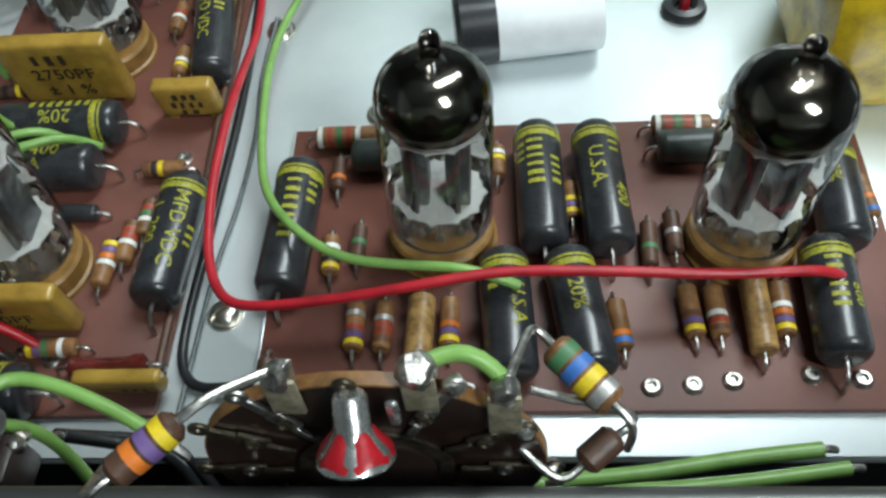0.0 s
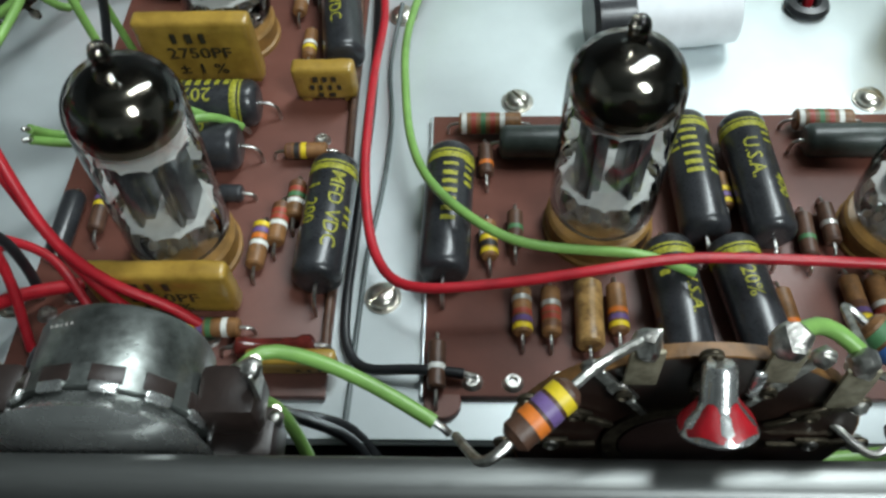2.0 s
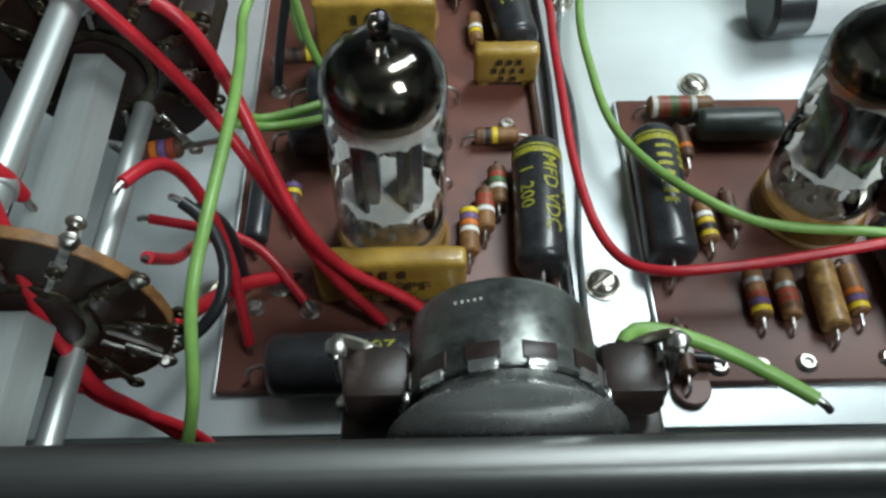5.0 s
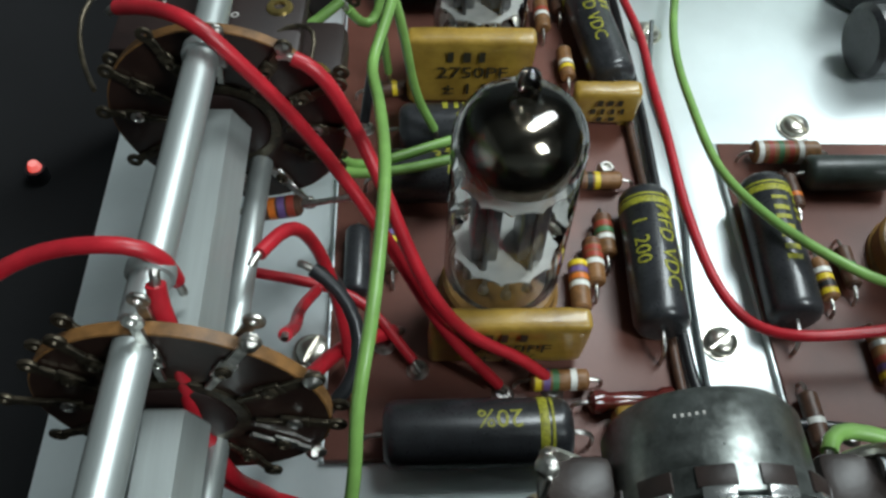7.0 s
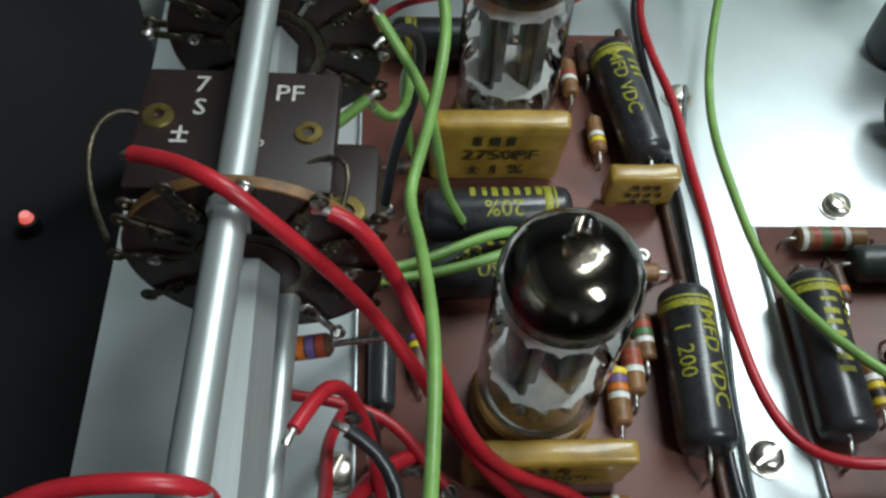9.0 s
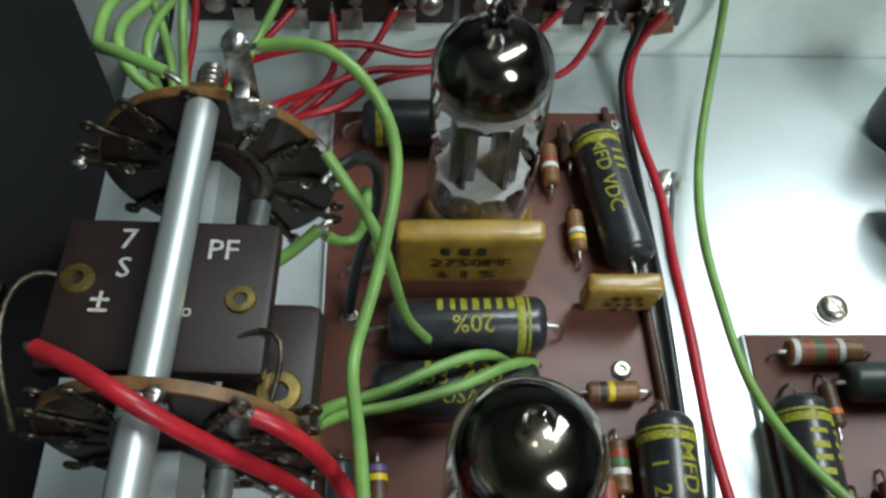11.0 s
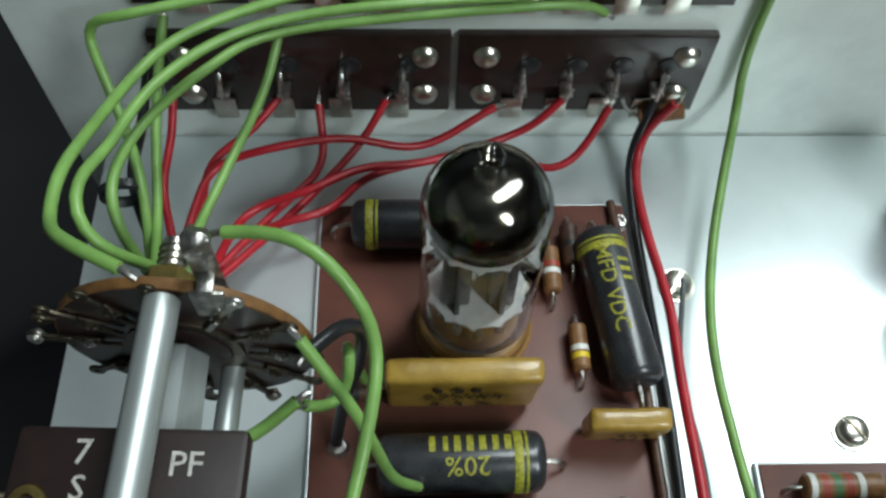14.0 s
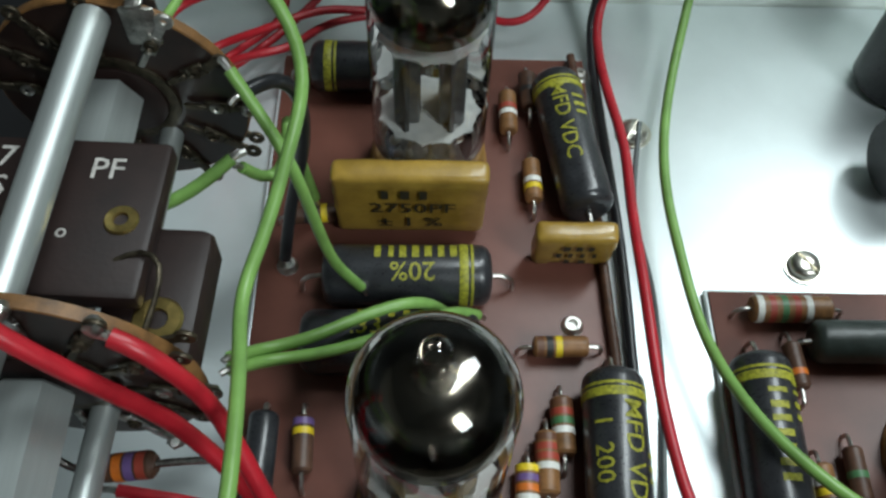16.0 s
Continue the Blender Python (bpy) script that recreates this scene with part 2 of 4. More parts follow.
def bars(w, h, n, seed):
    """Plain bars in the place of a word: w wide, h high."""
    rng = random.Random(seed)
    bm = bmesh.new()
    x = -w / 2
    for k in range(n):
        bw = w / n * rng.uniform(0.34, 0.56)
        y = h / 2 * rng.uniform(0.92, 1.0)
        bm.faces.new([bm.verts.new(c) for c in ((x, -y, 0), (x + bw, -y, 0), (x + bw, y, 0), (x, y, 0))])
        x += w / n
    return bm


def flat_print(bm, m):
    for v in bm.verts:
        v.co = m @ v.co
    return bm


def round_print(bm, p0, p1, r, along, turn, flip=False):
    """Wraps writing on a rod from p0 to p1: along is the distance from p0, turn the angle from its top in degrees."""
    for k in range(-14, 15):
        bmesh.ops.bisect_plane(bm, geom=bm.verts[:] + bm.edges[:] + bm.faces[:], plane_co=(0, k * 0.45, 0), plane_no=(0, 1, 0))
    bmesh.ops.triangulate(bm, faces=bm.faces)
    m = frame_along(p0, p1)
    s = -1 if flip else 1
    for v in bm.verts:
        a = radians(turn) - s * v.co.y / r
        v.co = m @ V(-math.sin(a) * r, math.cos(a) * r, along + s * v.co.x)
    return bm


# ---- the structure ----
for name, lo, hi in (("wall_north", (-1500, 1500, -800), (1500, 1550, 1500)), ("wall_south", (-1500, -1550, -800), (1500, -1500, 1500)),
                     ("wall_east", (1500, -1500, -800), (1550, 1500, 1500)), ("wall_west", (-1550, -1500, -800), (-1500, 1500, 1500)),
                     ("ceiling", (-1550, -1550, 1502), (1550, 1550, 1550)), ("floor", (-1550, -1550, -850), (1550, 1550, -802))):
    tagged(part(name, boxed(lo, hi), ROOM, None), "plain grey painted " + name.split("_")[0], name.split("_")[0], kind="structure")
desk = thing("desk", "black laminate bench top under the chassis", "desk")
part("desk_top", boxed((-700, -300, -92), (500, 600, -62), 2), DESK, desk)
for x in (-650, 450):
    for y in (-250, 550):
        part("leg", boxed((x - 20, y - 20, -801), (x + 20, y + 20, -92.5), 2), DESK, desk)

PL0, PL1 = (-163, 54, -1.2), (150, 206.5, 0)
chassis = thing("chassis", "pale zinc-plated steel amplifier chassis, open on top", "chassis")
part("deck_plate", boxed(PL0, PL1, 0.4), PLATE, chassis)
part("front_fold", rodded((-163, 54.6, -1.6), (150, 54.6, -1.6), 1.0, 14), PLATE, chassis, "rolled front edge of the deck")
part("side_skirt", boxed((-163, 52.3, -60), (-161.8, 206, -1.3), 0.3), PLATE, chassis, "folded-down side skirt")
part("back_panel", boxed((-172, 207, -61), (150, 208.5, 62), 0.4), PANEL_BACK, chassis, "pale green-grey back panel")
# the pan's black colour stands in for the unlit space under the deck
part("bottom_pan", boxed((-161, 12, -61.5), (150, 205.8, -60.2), 0.3), BLACKW, chassis, "bottom pan coloured black for the shade under the deck")

# the front panel: a dark face with a bright rounded lip along its top
panel = thing("front_panel", "front panel with a dark face and a satin steel lip", "panel")
bm = bmesh.new()
LY, LZ = 23.9, 57.0
prof = [(LY + 3.1 * (abs(math.cos(a)) ** 0.7) * (1 if math.cos(a) >= 0 else -1), LZ + 3.3 * math.sin(a)) for a in (math.pi * k / 20 for k in range(21))]
prof += [(20.8, 50.0), (22.0, 50.0), (22.0, 55.6), (25.8, 55.6), (25.8, 50.0), (27.0, 50.0)]
va = [bm.verts.new((-185, y, z)) for y, z in prof]
vb = [bm.verts.new((160, y, z)) for y, z in prof]
for k in range(len(prof)):
    k2 = (k + 1) % len(prof)
    bm.faces.new((va[k], va[k2], vb[k2], vb[k]))
bm.faces.new(va)
bm.faces.new(vb[::-1])
part("top_lip", bm, RAIL, panel, "satin steel rounded top lip")
part("face_plate", boxed((-184, 19.4, -61.4), (159, 20.7, 53.2), 0.3), FACE, panel, "dark front face")


def circuit_board(x0, y0, x1, y1, label, notch=None):
    t = thing("circuit_board", label, "circuit board", group="circuit boards")
    part("base_sheet", boxed((x0, y0, 0.25), (x1, y1, 2.0), 0.25), BOARD, t)
    part("rim", boxed((x0 - 0.55, y0, 0.02), (x0 - 0.02, y1 + 0.5, 1.6), 0.1), PLATE, t, "bright raw edge of the cut-out")
    part("rim", boxed((x0, y1 + 0.02, 0.02), (x1, y1 + 0.55, 1.6), 0.1), PLATE, t, "bright raw edge of the cut-out")
    if notch:
        part("tab", rodded((*notch, 0.25), (*notch, 1.98), 3.4, 20), BOARD, t)
    return t


circuit_board(-115.5, 61.5, -53.2, 187, "tall red-brown phenolic circuit board fixed on the chassis")
circuit_board(-35.2, 61.8, 87.5, 132, "wide red-brown phenolic circuit board fixed on the chassis", (-31.5, 60.8))


def screw(x, y, turn, z=0.0, r=3.0):
    t = thing("slotted_screw", "nickel slotted pan-head screw in the chassis plate", "screw", group="chassis screws")
    part("washer", lathed([(0, 0), (r + 0.7, 0), (r + 0.7, 0.4), (0, 0.4)], 24, Matrix.Translation((x, y, z + 0.01))), NICKEL, t)
    bm = bmesh.new()
    m = Matrix.Translation((x, y, z + 0.42)) @ Matrix.Rotation(radians(turn), 4, "Z")
    w, n = 0.42, 12
    for s in (1, -1):
        a0 = math.asin(w / r)
        arc = [a0 + (math.pi - 2 * a0) * k / n for k in range(n + 1)]
        rows = []
        for rr, h in ((1.0, 0.0), (1.0, 0.7), (0.9, 1.3), (0.6, 1.75), (0.28, 1.9)):
            rows.append([bm.verts.new(m @ V(r * rr * math.cos(a), s * max(w, r * rr * math.sin(a)), h)) for a in arc])
        for a, b in zip(rows, rows[1:]):
            for k in range(n):
                bm.faces.new((a[k], a[k + 1], b[k + 1], b[k]))
        bm.faces.new(rows[-1])
        for a, b in zip(rows, rows[1:]):
            bm.faces.new((a[-1], a[0], b[0], b[-1]))
    box(bm, (-r * 0.9, -w, 0), (r * 0.9, w, 0.7), 0, m)
    part("head", bm, NICKEL, t)


for x, y, a in ((-44, 84, 35), (-16, 138.3, 125), (-44.2, 169, 60), (-118.5, 82.7, 65), (64.5, 138.2, 140)):
    screw(x, y, a)


# ---- components on the boards ----


def leads(t, p0, p1, reach, r=0.42, zb=2.0):
    """Bent tinned leads at both ends of a body, going down into the board."""
    d = (V(*p1) - V(*p0)).normalized()
    for p, s in ((p0, -1), (p1, 1)):
        a = V(*p) + d * s * -0.4
        b = V(*p) + d * s * reach * 0.45
        c = V(*p) + d * s * reach * 0.85
        e = V(*p) + d * s * reach
        part("lead", swept([a, b, V(c.x, c.y, p[2] * 0.8 + zb * 0.2), V(e.x, e.y, (p[2] + zb) / 2), V(e.x, e.y, zb)], r, 7, step=0.8), TIN, t)


def black_capacitor(p0, p1, r, prints, label, band_at="first", reach=4.0, mat=None, group="black capacitors"):
    t = thing("capacitor", label, "capacitor", group=group)
    h = (V(*p1) - V(*p0)).length
    e = r * 0.42
    prof = [(0, 0)]
    for k in range(5):
        a = math.pi / 2 * k / 4
        prof.append((r - e + e * math.sin(a), e - e * math.cos(a)))
    prof += [(r - e + e * math.cos(a), h - e + e * math.sin(a)) for a in (math.pi / 2 * k / 4 for k in range(5))] + [(0, h)]
    part("body", lathed(prof, 32, frame_along(p0, p1)), mat or BLACKCAP, t)
    if band_at:
        s = e + 1.0 if band_at == "first" else h - e - 3.2
        for q, w in ((s, 0.5), (s + 0.9, 1.5)):
            part("yellow_band", lathed([(r + 0.04, q), (r + 0.07, q + 0.05), (r + 0.07, q + w - 0.05), (r + 0.04, q + w)], 32, frame_along(p0, p1)), YELLOWINK, t, "printed yellow band")
    for bm, along, turn, flip in prints:
        part("print", round_print(bm, p0, p1, r + 0.08, along, turn, flip), YELLOWINK, t, "yellow print", smooth=False)
    leads(t, p0, p1, reach)
    return t


def resistor(p0, p1, bands, label, r=1.9, mat=None, start=0.0, group="banded resistors", reach=2.6, cat="resistor"):
    """Bands run from p1 back towards p0."""
    t = thing("resistor", label, cat, group=group)
    h = (V(*p1) - V(*p0)).length
    m = frame_along(p1, p0)
    part("body", lathed([(0, 0), (r - 0.4, 0), (r, 0.4), (r, h - 0.4), (r - 0.4, h), (0, h)], 18, m), mat or CARBON, t)
    q = 0.55 + start
    for c in bands:
        if c != ".":
            part("colour_band", lathed([(r - 0.1, q - 0.02), (r + 0.05, q), (r + 0.05, q + 1.1), (r - 0.1, q + 1.12)], 18, m), BAND[c], t)
        q += 1.55 if h < 12 else 2.1
    leads(t, p0, p1, reach, 0.36)
    return t


Z = 7.1
black_capacitor((-55.2, 113.5, Z), (-56.4, 82.8, Z), 5.1,
                [(glyphs("MFD VDC", 4.4), 15.5, -22, False), (glyphs("1  200", 4.2), 14, 34, False), (bars(6, 2.0, 3, 4), 17, -62, False)],
                "black moulded capacitor with yellow MFD VDC print")
black_capacitor((-30.8, 116.6, Z), (-31.8, 84.6, Z), 5.0, [(bars(16, 3.2, 7, 1), 15, -5, False), (bars(8, 2.4, 4, 2), 9, -52, False)],
                "black moulded capacitor with a yellow printed brand line")
black_capacitor((19.0, 125.3, Z), (19.9, 94.3, Z), 5.0, [(bars(15, 3.6, 7, 3), 12, 10, False), (bars(6, 2.2, 3, 6), 10, 48, False), (bars(8, 2.4, 4, 8), 15, -40, False)],
                "black moulded capacitor with smudged yellow print")
black_capacitor((31.2, 124.8, Z), (32.8, 93.6, Z), 5.0, [(glyphs("U.S.A.", 4.4), 14, 12, False), (bars(6, 2.4, 3, 9), 8, -35, False), (glyphs("400", 4.0), 21, -38, False)],
                "black moulded capacitor with yellow U.S.A. print")
black_capacitor((11.6, 92.5, Z), (13.2, 66.0, Z), 4.9, [(glyphs("U.S.A.", 4.0), 14, -25, False), (bars(5, 2.2, 2, 10), 9, 30, False)],
                "black moulded capacitor lying beside its twin")
black_capacitor((23.9, 92.5, Z), (27.6, 66.5, Z), 4.9, [(glyphs("20%", 4.0), 12, 5, False)], "black moulded capacitor with yellow 20% print")
black_capacitor((78.4, 117.5, Z), (76.9, 93.5, Z), 4.9, [(glyphs("20%", 4.0), 9, 20, False)], "black moulded capacitor near the board's far edge")
black_capacitor((72.4, 94.0, Z), (71.2, 69.0, Z), 4.9, [(bars(12, 3.2, 6, 12), 12, 5, False), (glyphs("600", 3.4), 14, -38, False)],
                "black moulded capacitor with worn yellow print")
black_capacitor((-60.6, 177.0, Z), (-56.2, 145.2, Z), 4.9, [(glyphs("MFD VDC", 4.2), 14, 16, False), (bars(6, 2.6, 3, 14), 11, -28, False)],
                "black moulded capacitor with yellow MFD VDC print")
black_capacitor((-74.4, 131.6, Z), (-103.2, 131.2, Z), 5.3, [(bars(15, 3.6, 7, 15), 13.5, 24, False), (glyphs("20%", 4.6), 13.5, -20, False)],
                "black moulded capacitor with upside-down yellow 20% print")
black_capacitor((-76.6, 118.6, Z), (-106.0, 118.6, Z), 5.4, [(bars(15, 2.6, 6, 16), 14, 38, False), (glyphs(".33  400", 4.4), 14, 4, True), (glyphs("USA", 3.6), 14, -32, True)],
                "black moulded capacitor with yellow 400 print under green wires", band_at="")
black_capacitor((-75.0, 63.6, Z + 0.4), (-105.6, 63.4, Z + 0.4), 5.6, [(glyphs("20%", 4.4), 12, 2, False)],
                "black moulded capacitor with yellow 20% print by the volume control")
black_capacitor((-82.0, 179.4, Z), (-109.0, 179.4, Z), 5.0, [(bars(6, 3, 3, 18), 8, 0, False)],
                "black moulded capacitor at the far end of the board", band_at="last")
black_capacitor((-20.5, 120.4, 5.9), (-2.2, 120.4, 5.9), 3.7, [], "dull green-black sleeved capacitor", band_at="", mat=DULLCAP, group="sleeved capacitors", reach=2.5)
black_capacitor((44.6, 120.6, 5.9), (63.0, 120.6, 5.9), 3.7, [], "dull green-black sleeved capacitor", band_at="", mat=DULLCAP, group="sleeved capacitors", reach=2.5)
black_capacitor((-111.0, 107.2, 4.6), (-111.0, 92.2, 4.6), 2.4, [], "slim black sleeved capacitor", band_at="", group="slim capacitors", reach=2.0)
black_capacitor((-84.0, 107.9, 4.2), (-75.0, 107.7, 4.2), 1.9, [], "slim black sleeved capacitor", band_at="", group="slim capacitors", reach=2.4)

ZR = 4.5
half = "brown carbon resistor with colour bands"
resistor((-16.7, 83.4, ZR), (-16.7, 73.4, ZR), "yvr.s", half)
resistor((-11.1, 83.4, ZR), (-11.3, 73.2, ZR), "nrrs", "brown carbon resistor with a silver band", start=0.6)
resistor((-3.9, 84.2, 5.2), (-4.3, 70.4, 5.2), "", "waxed tan tubular capacitor with faded print", r=2.7, mat=TANBODY, group="tan tubulars", cat="capacitor")
resistor((1.4, 84.2, ZR), (1.4, 73.8, ZR), "yvo", half)
resistor((-32.7, 71.6, ZR), (-32.6, 61.8, ZR), "..w", "dark brown resistor with a white band", mat=DARKCARBON, r=1.7)
resistor((-15.6, 127.0, 4.9), (-29.3, 127.0, 4.9), "wrgrw", "large banded brown resistor with white ends", r=2.4, group="one watt resistors")
resistor((56.6, 127.4, 4.9), (44.2, 127.6, 4.9), "wrgrw", "large banded brown resistor with white ends", r=2.4, group="one watt resistors")
resistor((-23.6, 120.6, ZR), (-23.3, 112.4, ZR), ".o", "dark brown resistor with an orange band", mat=DARKCARBON, r=1.6)
resistor((-23.2, 99.6, ZR), (-22.8, 90.8, ZR), "ykyw", "brown resistor with yellow and black bands", r=1.8)
resistor((-17.5, 102.4, ZR), (-17.6, 93.6, ZR), "..g", "dark brown resistor with a dull green band", mat=DARKCARBON, r=1.6)
resistor((-63.4, 100.8, ZR), (-63.4, 110.2, ZR), "nrgw", half)
resistor((-66.4, 94.4, ZR), (-66.1, 104.4, ZR), "nrrw", "brown resistor with red and white bands")
resistor((-69.8, 88.6, ZR), (-69.4, 98.9, ZR), "yvow", "brown resistor with yellow violet and orange bands", start=-0.5)
resistor((-58.2, 119.6, ZR), (-67.4, 119.4, ZR), "nky", "brown resistor with a broad yellow band", r=1.8)
resistor((-70.4, 74.6, ZR), (-80.4, 74.5, ZR), "yvg.w", "brown resistor with yellow green and white bands")
resistor((10.7, 123.0, ZR), (10.8, 115.0, ZR), "..yw", half, r=1.7)
resistor((25.7, 112.2, ZR), (25.8, 103.2, ZR), "yvy", half, r=1.7)
resistor((32.6, 83.2, ZR), (33.5, 73.0, ZR), "bo", "brown resistor with blue and orange bands")
resistor((46.1, 86.2, ZR), (46.7, 75.4, ZR), "yvn", half)
resistor((50.9, 86.0, ZR), (51.2, 75.4, ZR), "nrw", "brown resistor with a pale band")
resistor((58.4, 86.8, 5.2), (58.2, 71.6, 5.2), "", "waxed tan tubular capacitor with faded print", r=2.6, mat=TANBODY, group="tan tubulars", cat="capacitor")
resistor((63.1, 86.4, ZR), (62.8, 75.4, ZR), "yvow", half)
resistor((40.7, 101.6, ZR), (40.1, 91.0, ZR), "..g", "dark brown resistor with a dull green band", mat=DARKCARBON, r=1.7)
resistor((45.4, 104.0, ZR), (45.4, 94.5, ZR), "..s", "dark brown resistor with a silver band", mat=DARKCARBON, r=1.7)
resistor((84.0, 112.0, ZR), (84.6, 102.0, ZR), "b.o", half, r=1.7)
resistor((-69.8, 175.2, ZR), (-69.8, 165.4, ZR), "..wr", "brown resistor with red and white bands", r=1.8)
resistor((-65.6, 180.4, ZR), (-65.4, 171.5, ZR), "..k", "dark brown resistor partly under the capacitor", r=1.8, mat=DARKCARBON)
resistor((-65.9, 158.4, ZR), (-65.7, 149.2, ZR), ".yw", "brown resistor with a yellow band", r=1.7)
resistor((-101.6, 146.0, ZR), (-110.0, 145.2, ZR), ".k.y", "dark resistor with a yellow end band", r=1.7, mat=DARKCARBON)
resistor((-104.4, 97.6, ZR), (-104.8, 106.6, ZR), "vy", "dark brown resistor with a yellow band", r=1.7, mat=DARKCARBON)

# the oxblood glass resistor with its swollen ends
t = thing("glass_resistor", "oxblood glass-cased resistor with swollen ends", "resistor")
m = frame_along((-71, 70.2, 4.6), (-55.4, 70.8, 4.6))
part("body", lathed([(0, 0), (1.2, 0.1), (2.1, 0.9), (2.1, 2.6), (1.6, 3.6), (1.6, 12), (2.1, 13), (2.1, 14.6), (1.2, 15.4), (0, 15.5)], 20, m), OXBLOOD, t)
leads(t, (-71, 70.2, 4.6), (-55.4, 70.8, 4.6), 2.6)


def dipped_capacitor(x0, x1, y, z0, z1, thick, prints, label, lean=0.0):
    t = thing("dipped_capacitor", label, "capacitor", group="mustard capacitors")
    bm = bmesh.new()
    m = Matrix.Translation((0, y, z0)) @ Matrix.Rotation(radians(lean), 4, "X")
    box(bm, (x0, -thick / 2, 0), (x1, thick / 2, z1 - z0), min(1.1, thick * 0.3), m, 3)
    bmesh.ops.subdivide_edges(bm, edges=[e for e in bm.edges if e.calc_length() > 5], cuts=6, use_grid_fill=True)
    for v in bm.verts:
        v.co += 0.22 * noise.noise_vector(v.co * 0.35)
    part("case", bm, MICA, t, "mustard dipped case")
    for s, x in ((1, x0 + 2.2), (-1, x1 - 2.2)):
        part("lead", swept([m @ V(x, 0, 1.0), m @ V(x, 0, -0.6), V(x, y, 2.0)], 0.5, 8, step=0.6), TIN, t)
        part("foot", boxed((x - 1.2, y - thick * 0.3, 2.01), (x + 1.2, y + thick * 0.3, z0 + 0.8), 0.4), MICA, t)
    for bm, u, h in prints:
        part("print", flat_print(bm, m @ Matrix.Translation(((x0 + x1) / 2 + u, -thick / 2 - 0.5, h)) @ Matrix.Rotation(radians(90), 4, "X")), BLACKINK, t, "worn black print", smooth=False)


dipped_capacitor(-101.6, -75.4, 145.0, 3.4, 23.2, 4.4, [(bars(9.6, 3.2, 3, 21), 0, 15.6), (glyphs("2750PF", 5.0), 0.5, 10.6), (glyphs("± 1 %", 5.0), 0, 5.2)],
                 "mustard dipped capacitor marked 2750P standing upright", 8)
dipped_capacitor(-98.0, -71.0, 80.8, 3.4, 17.6, 4.2, [(bars(9.4, 3.0, 3, 22), 0, 11.4), (glyphs("2750PF", 4.6), 0.5, 7.0), (glyphs("± 1 %", 4.4), 0, 3.0)],
                 "mustard dipped capacitor standing in front of a tube", 6)
dipped_capacitor(-67.0, -52.8, 138.2, 3.6, 14.0, 4.0, [(bars(6.4, 2.0, 3, 23), 1, 8.0), (bars(8.4, 1.9, 4, 24), 1, 5.2), (bars(5, 1.6, 2, 25), 1, 2.6)],
                 "small mustard dipped capacitor standing upright", 8)
dipped_capacitor(-67.4, -50.8, 67.0, 3.2, 9.4, 3.2, [(bars(6, 1.4, 3, 26), 4, 3.8)], "small worn mustard capacitor beside the oxblood resistor", 10)

for k, (x, y) in enumerate(((38, 66.3), (45.4, 66.6), (52.5, 67.4), (66.5, 68.5), (-26.1, 64.6), (-18.6, 64.4), (-10.1, 65), (5.1, 65.7),
                            (-110.3, 135.9), (-54.4, 182.6), (-105.8, 83.0), (-99.8, 78.0), (-110.1, 78.8), (-60.1, 124.6), (-85.2, 73.1), (-76.4, 73.4), (75, 67.5))):
    t = thing("eyelet", "tinned terminal eyelet on the board", "eyelet", group="board eyelets")
    part("ring", lathed([(0, 0.3), (0.7, 0.35), (0.9, 1.1), (1.35, 1.1), (1.55, 0.5), (2.0, 0.05), (2.0, 0), (0, 0)], 16, Matrix.Translation((x, y, 2.0))), TIN, t)


# ---- vacuum tubes ----


